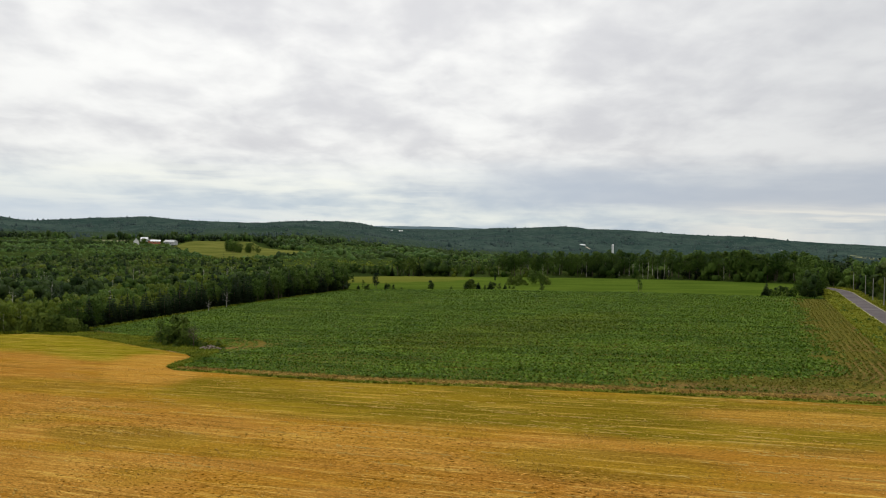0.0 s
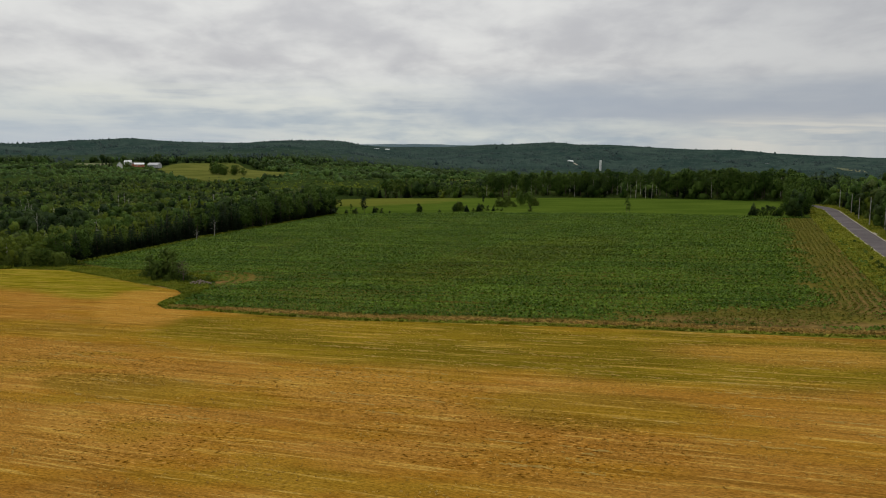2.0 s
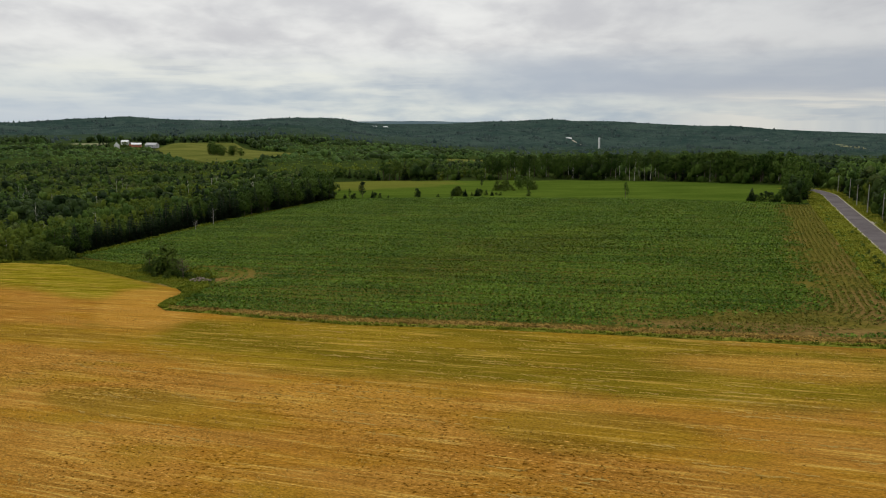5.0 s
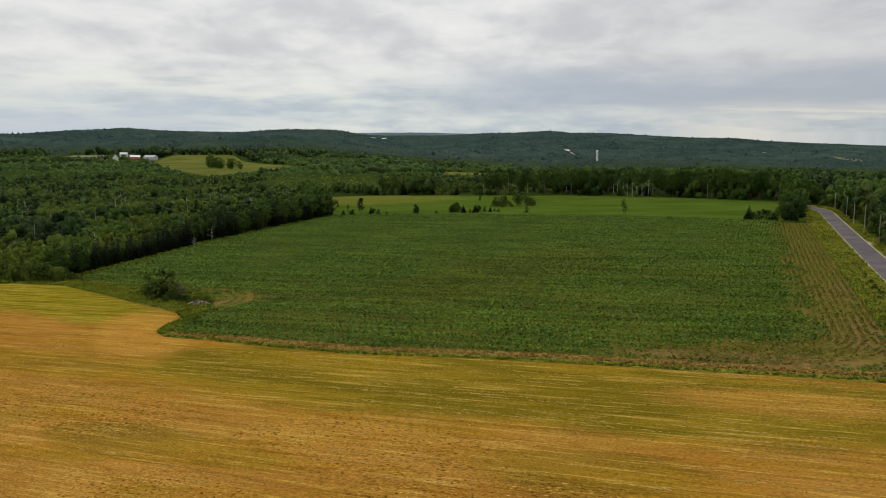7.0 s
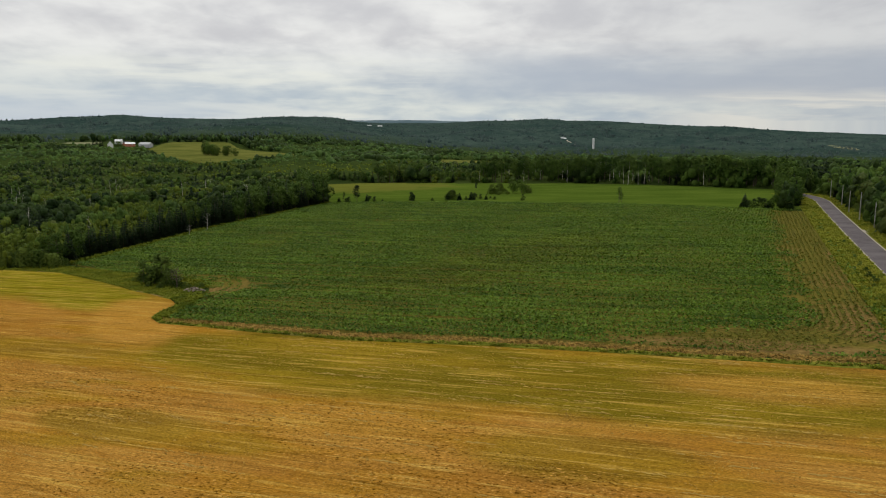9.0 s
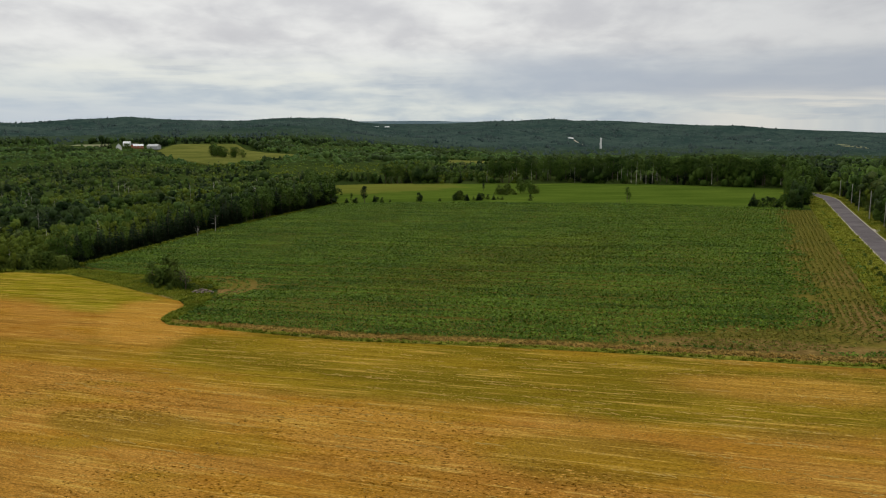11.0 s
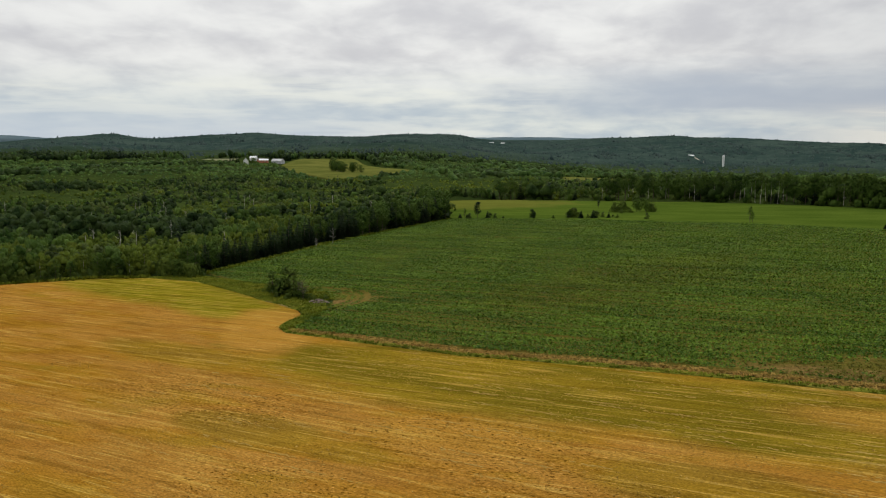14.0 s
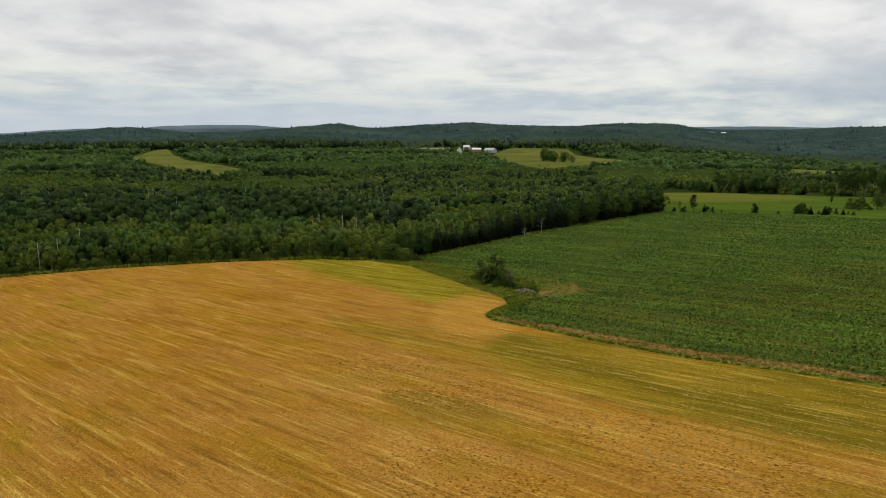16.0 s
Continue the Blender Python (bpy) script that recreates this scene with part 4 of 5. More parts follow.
rng = np.random.RandomState(5)


def leafy_rows(name, label, x, y, high, wide, leaves, mat):
    """Low plants joined into one mesh: a few tilted leaves at each spot."""
    n_ = len(x)
    z = land(x, y) + 0.1
    k = np.repeat(np.arange(n_), leaves)
    a = rng.uniform(0, 2 * math.pi, len(k))
    r = wide[k] * rng.uniform(0.1, 0.55, len(k))
    along, over = np.cos(a) * r * 1.15, np.sin(a) * r * 0.75
    c = np.stack([x[k] + E1[0] * along + E2[0] * over, y[k] + E1[1] * along + E2[1] * over, z[k] + high[k] * rng.uniform(0.5, 1.0, len(k))], 1)
    nrm = np.stack([np.cos(a) * 0.6, np.sin(a) * 0.6, np.ones(len(k))], 1) + rng.normal(size=(len(k), 3)) * 0.4
    v, f = leaf_tris(c, nrm, wide[k] * 0.52, rng)
    nv = np.repeat(nrm, 3, 0) + np.array([0, 0, 0.5])
    nv /= np.linalg.norm(nv, axis=1, keepdims=True)
    return tagged(new(name, mesh_of(name, v, f, [mat], normals=nv)), label, "crop", kind="stuff")


def row_spots():
    """Plants along straight rows, set closer in the near part of the field."""
    xs, ys, ws = [], [], []
    for v in np.arange(60, 470, 0.9):
        gap = 0.48 if v < 190 else (0.7 if v < 290 else 1.05)
        u = np.arange(-260, 90, gap)
        u = u + rng.uniform(-0.12, 0.12, len(u))
        vv = v + rng.uniform(-0.08, 0.08, len(u)) + 0.35 * np.sin(u / 37)
        row = np.full(len(u), rng.uniform(0.8, 1.12))
        if rng.rand() < 0.24:  # wheel tracks and gaps along part of a row
            mid, half = rng.uniform(-220, 60), rng.uniform(12, 70)
            row = np.where(np.abs(u - mid) < half, rng.uniform(0.2, 0.5), row)
        x, y = E1[0] * u + E2[0] * vv, E1[1] * u + E2[1] * vv
        jx, jy = waves(x, y, 11, 45) * 1.8 + rng.normal(0, 1.8, len(x)), waves(x, y, 11, 46) * 1.8 + rng.normal(0, 1.2, len(x))
        keep = inside(x, y, CROP_FIELD) & ~inside(x + jx, y + jy, THIN)
        xs.append(x[keep]), ys.append(y[keep]), ws.append(((0.66 + 0.35 * (gap - 0.48)) * row)[keep])
    return np.concatenate(xs), np.concatenate(ys), np.concatenate(ws)


x, y, wide = row_spots()
d1 = np.hypot(x + 58, (y - 176) * 0.92)
arc = (y < 197 + rng.normal(0, 2, len(x))) & (y > 158 + rng.normal(0, 2, len(x)))
bare = arc & (rng.rand(len(x)) < 0.92) & ((np.abs(d1 - 18.6) < 0.75) | (np.abs(d1 - 16.3) < 0.6) | ((np.abs(d1 - 14.2) < 0.5) & (y > 166)))
bare |= (np.hypot((x + 45.6) / 2.2, (y - 173.5) / 2.2) < 1)
weak = waves(x, y, 26, 61) + rng.normal(0, 0.35, len(x)) > 2.3
keep = ~bare & ~(weak & (rng.rand(len(x)) < 0.6))
x, y, wide = x[keep], y[keep], wide[keep]
vig = 0.97 + 0.09 * waves(x, y, 40, 62)
vig = vig * (0.62 + 0.38 * step01(np.hypot(x + 44, y - 176), 5, 13))
leafy_rows("row_crop", "dense dark green potato-like crop in rows", x, y, rng.uniform(0.4, 0.62, len(x)) * vig * np.clip(wide / 0.68, 0.3, 1.25), wide * vig * rng.uniform(0.95, 1.16, len(x)), 7, CROP)

# thin headland rows that bend round the field's corner
gx, gy = np.meshgrid(np.arange(20, 155, 0.36), np.arange(90, 320, 0.36))
gx, gy = gx.ravel() + rng.uniform(-0.2, 0.2, gx.size), gy.ravel() + rng.uniform(-0.2, 0.2, gx.size)
keep = inside(gx, gy, THIN) & inside(gx, gy, CROP_FIELD)
gx, gy = gx[keep], gy[keep]
side = -((gx - 28.4) * ROAD_SIDE[0] + gy * ROAD_SIDE[1]) - 5.5
foot = (gx - 62.5) * E2[0] + (gy - 96) * E2[1]
corner = np.where((side < 22) & (foot < 22), 22 - np.hypot(22 - side, 22 - foot), np.minimum(side, foot))
rowy = np.mod(corner + 0.1 * waves(gx, gy, 12, 3), 1.15) < 0.62
lush = waves(gx, gy, 22, 15) * 0.5 + waves(gx, gy, 7, 16) * 0.3 + rng.normal(0, 0.42, len(gx))
keep = rowy & (corner > 1.2) & (lush > 0.16 - 0.0045 * gy + 0.5 * (np.hypot((gx - 99) / 5, (gy - 190) / 18) < 1))
gx, gy = gx[keep], gy[keep]
leafy_rows("headland_crop", "thin patchy crop rows on bare soil", gx, gy, rng.uniform(0.13, 0.28, len(gx)), rng.uniform(0.32, 0.56, len(gx)), 5, CROP_THIN)


# ---- rough grass, stubble and weeds ----
SERE_BLADE = leaf_material("dry_grass_blades", (0.20, 0.130, 0.028), (0.42, 0.28, 0.075), 0.2, 0.5)
VERGE_BLADE = leaf_material("verge_blades", (0.09, 0.115, 0.010), (0.25, 0.26, 0.030), 0.2, 0.35)
GRASS_BLADE = leaf_material("grass_blades", (0.060, 0.088, 0.006), (0.180, 0.200, 0.018), 0.2, 0.35)
STRAW_BLADE = leaf_material("dry_straw", (0.20, 0.12, 0.015), (0.5, 0.33, 0.08), 0.2)


WISP = leaf_material("pale_straw", (0.34, 0.23, 0.05), (0.54, 0.39, 0.11), 0.2, 2.0)


def tufts(name, label, x, y, high, wide, blades, mat, lift=0.1):
    k = np.repeat(np.arange(len(x)), blades)
    a = rng.uniform(0, 2 * math.pi, len(k))
    z = land(x, y)[k] + lift
    c = np.stack([x[k] + np.cos(a) * wide[k] * 0.3, y[k] + np.sin(a) * wide[k] * 0.3, z], 1)
    t = np.stack([-np.sin(a), np.cos(a), a * 0], 1) * (wide[k] * 0.45)[:, None]
    lean = np.stack([np.cos(a), np.sin(a), a * 0], 1) * (high[k] * rng.uniform(0.5, 1.3, len(k)))[:, None]
    top = c + lean + np.stack([a * 0, a * 0, high[k]], 1)
    v = np.stack([c + t, c - t, top - t * 0.35, top + t * 0.35], 1).reshape(-1, 3)
    return tagged(new(name, mesh_of(name, v, np.arange(len(v)).reshape(-1, 4), [mat])), label, "grass", kind="stuff")


def fill(poly, per):
    p = np.array(poly)
    lo, hi = p.min(0), p.max(0)
    n_ = int((hi[0] - lo[0]) * (hi[1] - lo[1]) / per)
    x, y = rng.uniform(lo[0], hi[0], n_), rng.uniform(lo[1], hi[1], n_)
    keep = inside(x, y, poly)
    return x[keep], y[keep]


x, y = fill(HAY_GRASS_STRIP, 0.12)
hem = resample(HAY_TOP[7:], np.linspace(0, 1, 160))
dist = np.min(np.hypot(x[:, None] - hem[None, :, 0], y[:, None] - hem[None, :, 1]), 1)
dryer = (dist > 1.05 + rng.normal(0, 0.3, len(x))) & (x > -47)
for some, label, mat in ((~dryer, "uncut tufted green grass on the field boundary", GRASS_BLADE), (dryer, "dry tan grass beside the crop rows", SERE_BLADE)):
    tufts("strip_grass", label, x[some], y[some], rng.uniform(0.12, 0.34, some.sum()) * np.where(mat is SERE_BLADE, 0.6, 1.0), rng.uniform(0.16, 0.4, some.sum()), 4, mat)
rim = [(px, py) for px, py in STRIP_TOP[7:]] + [(px + 0.9, py + 2.3) for px, py in STRIP_TOP[7:]][::-1]
x, y = fill(rim, 0.13)
tufts("sere_grass", "thin dry grass along the near edge of the crop", x, y, rng.uniform(0.08, 0.25, len(x)), rng.uniform(0.25, 0.55, len(x)), 3, SERE_BLADE)
edge = resample(STRIP_TOP[2:8], rng.uniform(0, 1, 1500))
edge = edge[np.hypot(edge[:, 0] + 47.5, edge[:, 1] - 172.5) > 5.0]
k = len(edge)
tufts("corner_weeds", "rank green weeds round the field's corner", edge[:, 0] + rng.normal(-0.1, 0.7, k), edge[:, 1] + rng.normal(0, 0.9, k), rng.uniform(0.2, 0.5, k), rng.uniform(0.35, 0.8, k), 3, GRASS_BLADE)
off, run = rng.uniform(-7.5, -0.6, 9000), rng.uniform(60, 420, 9000)
off2, run2 = rng.uniform(6.1, 11.5, 5500), rng.uniform(60, 420, 5500)
x, y = road_point(np.concatenate([run, run2]), np.concatenate([off, off2]))
tufts("verge_grass", "tall weeds and grass beside the road", x, y, rng.uniform(0.2, 0.6, len(x)), rng.uniform(0.3, 0.7, len(x)), 4, VERGE_BLADE)
edge = resample(CROP_TOP[:6], np.linspace(0, 1, 1500))
x, y = edge[:, 0] + rng.normal(0, 1.0, 1500) - 0.5, edge[:, 1] + rng.normal(0, 1.0, 1500)
tufts("wood_edge_grass", "pale grass along the foot of the wood", x, y, rng.uniform(0.4, 0.9, 1500), rng.uniform(0.4, 0.8, 1500), 3, GRASS_BLADE)
edge = resample(HAY_TOP[2:8], np.linspace(0, 1, 1200))
x, y = edge[:, 0] + rng.normal(0, 0.9, 1200), edge[:, 1] + rng.normal(0, 0.9, 1200) + 0.6
tufts("hay_edge_grass", "uncut grass along the edge of the hay field", x, y, rng.uniform(0.3, 0.8, 1200), rng.uniform(0.4, 0.8, 1200), 3, GRASS_BLADE)
x, y = fill([(-95, 75), (-60, 150), (-30, 128), (60, 91), (40, 45), (0, 40), (-50, 45)], 0.5)
some = waves(x, y, 14, 90) + rng.normal(0, 0.6, len(x)) > 0.1
tufts("hay_stubble", "short dry stubble and clippings on the mown field", x[some], y[some], rng.uniform(0.04, 0.10, some.sum()), rng.uniform(0.08, 0.22, some.sum()), 2, STRAW_BLADE)

wisp_x, wisp_y = [], []
for k in range(230):
    u0, v0, run = rng.uniform(-95, 45), rng.uniform(52, 150), rng.gamma(2.0, 4.0)
    u = u0 + np.arange(0, run, 0.3)
    u = u[rng.rand(len(u)) < 0.45 + 0.35 * np.sin(u * 0.9 + k)]
    v = v0 + rng.normal(0, 0.10, len(u)) + 0.3 * np.sin(u / 17)
    wisp_x.append(E1[0] * u + E2[0] * v), wisp_y.append(E1[1] * u + E2[1] * v)
x, y = np.concatenate(wisp_x), np.concatenate(wisp_y)
keep = inside(x, y, [(px + 1, py - 1.5) for px, py in HAY_TOP] + HAY_LOW[::-1])
x, y = x[keep], y[keep]
size, side, turn = rng.uniform(0.15, 0.45, len(x)), rng.uniform(0.012, 0.035, len(x)), rng.normal(0, 0.22, len(x))
ux, uy = E1[0] * np.cos(turn) - E1[1] * np.sin(turn), E1[0] * np.sin(turn) + E1[1] * np.cos(turn)
z = land(x, y) + 0.13
corners = [np.stack([x + a * ux * size - b * uy * side, y + a * uy * size + b * ux * side, z + 0.05 * (b > 0) + rng.uniform(0, 0.04, len(x))], 1) for a, b in ((-1, -1), (1, -1), (0.8, 1), (-0.8, 1))]
v = np.stack(corners, 1).reshape(-1, 3)
tagged(new("straw_wisps", mesh_of("straw_wisps", v, np.arange(len(v)).reshape(-1, 4), [WISP])), "pale straw left lying in lines on the mown field", "straw", kind="stuff")

# ---- single trees and shrubs ----
rng = np.random.RandomState(23)


def spruce_kind(seed, h, w, n_=760):
    r = np.random.RandomState(seed)
    return crown_spruce(r, n_, h, w, 0.04), trunk_of(r, h, 0.018 * h, 3, w * 0.5)


def broad_kind(seed, h, w, n_=800, base=0.15, stem=0.018, squat=False):
    r = np.random.RandomState(seed)
    return crown_broad(r, n_, h, w, base, None, squat), trunk_of(r, h * 0.9, stem * h, 7, w * 0.8)


def make(name, label, category, kind, leaf, bark=BARK):
    ob = tree_thing(name, label, category, kind[0], kind[1], leaf, bark)
    return ob


SPOT = {}


def plant(key, x, y, h, turn=None, tall=1.0):
    """Stand a tree h metres tall: the first of its kind is moved there, later ones are copies."""
    ob, h0, used = SPOT[key]
    turn = rng.uniform(0, 360) if turn is None else turn
    got = ob if not used else copy_thing(ob, Matrix.Identity(4))
    SPOT[key][2] = True
    k = h / h0
    got.matrix_basis = pose(x, y, float(land(x, y)), 0, 0, turn) @ Matrix.Diagonal((k / tall, k / tall, k, 1))
    return got


def kind_of(key, h0, ob):
    SPOT[key] = [ob, h0, False]


for i in range(3):
    kind_of(f"spruce{i}", 11, make("spruce_tree", "dark green spruce at the edge of the wood", "tree", spruce_kind(40 + i, 11, 5.4), NEEDLE))
    kind_of(f"broad{i}", 9, make("broadleaf_tree", "green broadleaf tree at the edge of the wood", "tree", broad_kind(50 + i, 9, 6.0), LEAF))
    kind_of(f"young{i}", 8, make("young_birch", "light green young birch at the edge of the wood", "tree", broad_kind(60 + i, 8, 4.2), LEAF_YOUNG, PALE_BARK))
    kind_of(f"tall{i}", 16, make("tall_broadleaf_tree", "tall green broadleaf tree behind the meadow", "tree", broad_kind(70 + i, 16, 8.5, 850, 0.15), LEAF))
    kind_of(f"aspen{i}", 19, make("aspen_tree", "tall aspen with a bare pale trunk and high crown", "tree", broad_kind(80 + i, 19, 7.0, 750, 0.42, 0.009), LEAF, PALE_BARK))
    kind_of(f"shrub{i}", 4, make("shrub", "rounded green shrub on rough grass", "shrub", broad_kind(90 + i, 4, 5.2, 700, 0.0, 0.018, True), SHRUB))
kind_of("dark_broad", 9, make("broadleaf_tree", "dark green spreading tree at the bend of the road", "tree", broad_kind(58, 9, 7.5, 1000, 0.03), LEAF))
kind_of("round_bush", 4, make("shrub", "broad rounded dark willow bush at the field corner", "shrub", broad_kind(95, 4, 7.0, 1300, 0.0, 0.018, True), SHRUB))
kind_of("small_spruce", 4, make("small_spruce", "small dark spruce standing alone in the meadow", "tree", spruce_kind(30, 4, 2.6, 520), NEEDLE))
for i in range(2):
    kind_of(f"fir_bush{i}", 4, make("bushy_fir", "bushy dark young fir standing alone in the meadow", "tree", broad_kind(36 + i, 4, 3.3, 460, 0.0, 0.02, i == 0), NEEDLE_LIGHT))
kind_of("pine", 9, make("pine_tree", "gaunt pine with open clumps of needles", "tree", broad_kind(31, 9, 4.4, 300, 0.25), NEEDLE))
kind_of("thin_tree", 7.5, make("slender_tree", "slender leaning broadleaf tree alone in the field", "tree", broad_kind(32, 7.5, 2.6, 300, 0.1), LEAF))

# along the left wood
edge = resample(CROP_TOP[:6], np.linspace(0, 1, 50))
for i, (x, y) in enumerate(edge):
    dark = 225 < y < 345 or rng.rand() < 0.4
    h = 9.0 + 4.0 * step01(y, 240, 430) + rng.uniform(-2.8, 2.0)
    plant(f"spruce{i % 3}" if dark and rng.rand() < 0.94 else f"broad{i % 3}", x - 2.8 - rng.uniform(0, 1.5), y + rng.uniform(-1, 1), h)
    if i % 2:
        plant(f"broad{i % 3}" if rng.rand() < 0.3 or y > 345 else f"spruce{i % 3}", x - 8.0 - rng.uniform(0, 2), y + rng.uniform(-2, 2), h + 0.5)
edge = resample([(-60, 433), (-62, 470), (-74, 520), (-88, 600)], np.linspace(0, 1, 26))
for i, (x, y) in enumerate(edge):
    plant(f"broad{i % 3}" if i % 4 else f"spruce{i % 3}", x - rng.uniform(0, 3), y, rng.uniform(11.5, 14.5))
edge = resample(HAY_TOP[1:8], np.linspace(0, 1, 62))
for i, (x, y) in enumerate(edge):
    key = f"young{(i // 3) % 3}" if i % 3 == 0 else (f"shrub{i % 3}" if i % 4 == 1 else f"broad{i % 3}")
    plant(key, x - 2.2 - rng.uniform(0, 1.5), y + 2.6 + rng.uniform(0, 1.5), rng.uniform(3.0, 4.2) if "shrub" in key else rng.uniform(5.0, 7.6))
edge = resample(HAY_TOP[1:8], np.linspace(0, 1, 74))
for i, (x, y) in enumerate(edge):
    plant(f"shrub{i % 3}", x - 1.4 - rng.uniform(0, 1.0), y + 1.8 + rng.uniform(0, 1.0), rng.uniform(1.8, 3.6))
for x, y, h, key in ((-101, 219.5, 4.0, "round_bush"), (-106, 222.5, 4.8, "round_bush"), (-110.5, 226, 5.2, "round_bush"), (-101.5, 226, 3.4, "shrub1"), (-118, 226, 8.0, "young1"), (-121.5, 225, 7.0, "young0"), (-115.5, 224.5, 4.2, "shrub0"),
                     (-99, 224, 2.0, "shrub2"), (-97.5, 221, 1.2, "shrub0"), (-94, 219, 0.9, "shrub1"), (-126, 224, 4.0, "shrub2")):
    plant(key, x, y, h)

# behind the meadow
edge = resample(MEADOW_TOP[:3], np.linspace(0, 1, 30))
for i, (x, y) in enumerate(edge):
    h = rng.uniform(7.5, 10.5) if x < -34 else (rng.uniform(12.0, 15.5) if x < 10 else rng.uniform(8.0, 11.5))
    plant(f"tall{i % 3}" if i % 5 else f"spruce{i % 3}", x + rng.uniform(-1, 1), y + 3.5 + rng.uniform(0, 2), h)
edge = resample(MEADOW_TOP[2:], np.linspace(0, 1, 62))
for i, (x, y) in enumerate(edge):
    key = f"aspen{i % 3}" if rng.rand() < (0.85 if 105 < x < 140 else 0.28) else f"tall{i % 3}"
    plant(key, x + 1.5 + rng.uniform(-1, 1), y + 3.5 + rng.uniform(0, 3), rng.uniform(15.5, 19.0))
    if i % 3 == 0:
        plant(f"shrub{i % 3}", x + 1, y + 2.2, rng.uniform(2.0, 3.2))

# along the road
for i, s_ in enumerate(np.linspace(225, 520, 46)):
    x, y = road_point(s_, 14.5 + rng.uniform(-1, 2.5))
    plant(f"broad{i % 3}" if i % 6 else f"young{i % 3}", float(x), float(y), rng.uniform(7.5, 12.5))
for i, s_ in enumerate(np.linspace(240, 420, 26)):
    x, y = road_point(s_, 11.5 + rng.uniform(-0.4, 0.8))
    plant(f"shrub{i % 3}", float(x), float(y), rng.uniform(1.4, 2.8))
for x, y, h, key in ((147, 324, 7.5, "dark_broad"), (152, 328, 9.5, "dark_broad"), (156, 335, 11.0, "spruce0"), (150, 333, 10.5, "spruce2"), (143, 326, 5.5, "dark_broad"), (160, 343, 10.5, "dark_broad"),
                     (154, 343, 10.5, "dark_broad"), (146, 319.5, 4.0, "shrub0"), (165, 356, 11.0, "dark_broad"), (171, 370, 12.0, "spruce1"), (177, 386, 14.0, "dark_broad"), (184, 402, 15.0, "dark_broad"), (190, 418, 15, "dark_broad")):
    plant(key, x, y, h)

for i, (run, off) in enumerate(((166, -3.4), (172, -3.8), (181, -3.2), (188, -3.6), (192, -3.0), (201, -3.3), (209, -2.8), (160, -4.2), (232, -2.6))):
    x, y = road_point(run, off)
    plant(f"shrub{i % 3}", float(x), float(y), rng.uniform(0.8, 1.5))

# on the line between crop and meadow
for x, y, h, key in ((-44.9, 433, 3.0, "small_spruce"), (-43.4, 444, 5.0, "thin_tree"), (-39.2, 428, 3.3, "fir_bush0"), (-40.6, 429, 2.6, "fir_bush1"), (-34.9, 428, 8.9, "pine"), (-30.1, 435, 4.0, "small_spruce"),
                     (-28.9, 434, 3.0, "fir_bush1"), (-25.6, 428, 3.0, "fir_bush0"), (-21.5, 431, 1.8, "small_spruce"), (-6.2, 429.5, 4.6, "fir_bush0"), (-5.2, 431, 3.4, "fir_bush1"), (4.8, 425.6, 1.5, "shrub1"),
                     (13.6, 428, 3.6, "shrub0"), (15.4, 429, 4.9, "shrub2"), (12.4, 424, 2.0, "fir_bush1"), (19.1, 423, 3.8, "small_spruce"), (22.6, 424, 2.0, "fir_bush0"), (25.4, 422.5, 4.4, "small_spruce"),
                     (27.2, 423, 3.6, "fir_bush1"), (30.4, 426, 2.8, "fir_bush0"), (33.1, 422, 3.0, "small_spruce"), (37.4, 420.5, 1.7, "shrub0"), (35.4, 424, 1.5, "fir_bush1"), (32.2, 490, 4.4, "pine"),
                     (39.6, 458, 5.0, "shrub1"), (43.4, 458, 5.6, "shrub2"), (42.4, 450, 2.0, "shrub0"), (51.2, 458, 7.8, "dark_broad"), (55.8, 457, 7.2, "dark_broad"), (59.0, 456, 4.4, "shrub1"), (47.4, 452, 2.0, "shrub1"),
                     (50.6, 409, 3.1, "fir_bush0"), (93.0, 381, 7.4, "thin_tree"), (94.4, 382, 4.6, "thin_tree"), (135.5, 337, 5.6, "small_spruce"), (136.4, 335, 3.0, "fir_bush1"),
                     (137.8, 333, 3.6, "fir_bush0"), (139.0, 331, 4.4, "fir_bush1"), (140.6, 329, 4.0, "fir_bush0"), (142.0, 327.5, 3.8, "small_spruce")):
    plant(key, x, y, h * 1.05, None, rng.uniform(0.66, 1.0) if key == "small_spruce" else 1.0)

# the scrub by the stone pile
for i in range(2):
    kind_of(f"sapling{i}", 7, make("sapling", "airy dark green sapling by the stone pile", "tree", broad_kind(34 + i, 7, 3.8, 300, 0.10), SHRUB))
for x, y, h, key in ((-65.2, 187.5, 5.6, "sapling0"), (-63.2, 187, 3.6, "shrub1"), (-60.6, 186, 7.2, "sapling1"), (-59.0, 184.5, 6.6, "sapling0"), (-61.8, 184.5, 4.2, "shrub2"), (-57.6, 182, 3.4, "shrub0"),
                     (-56.4, 180.2, 4.4, "sapling1"), (-66.8, 190, 2.6, "shrub0"), (-54.6, 178.5, 2.2, "shrub1"), (-62.0, 181.0, 1.4, "shrub2"), (-58.5, 178.5, 1.5, "shrub1"), (-52.3, 176.6, 1.6, "shrub0"), (-49.0, 177.0, 1.3, "shrub2")):
    plant(key, x, y, h)


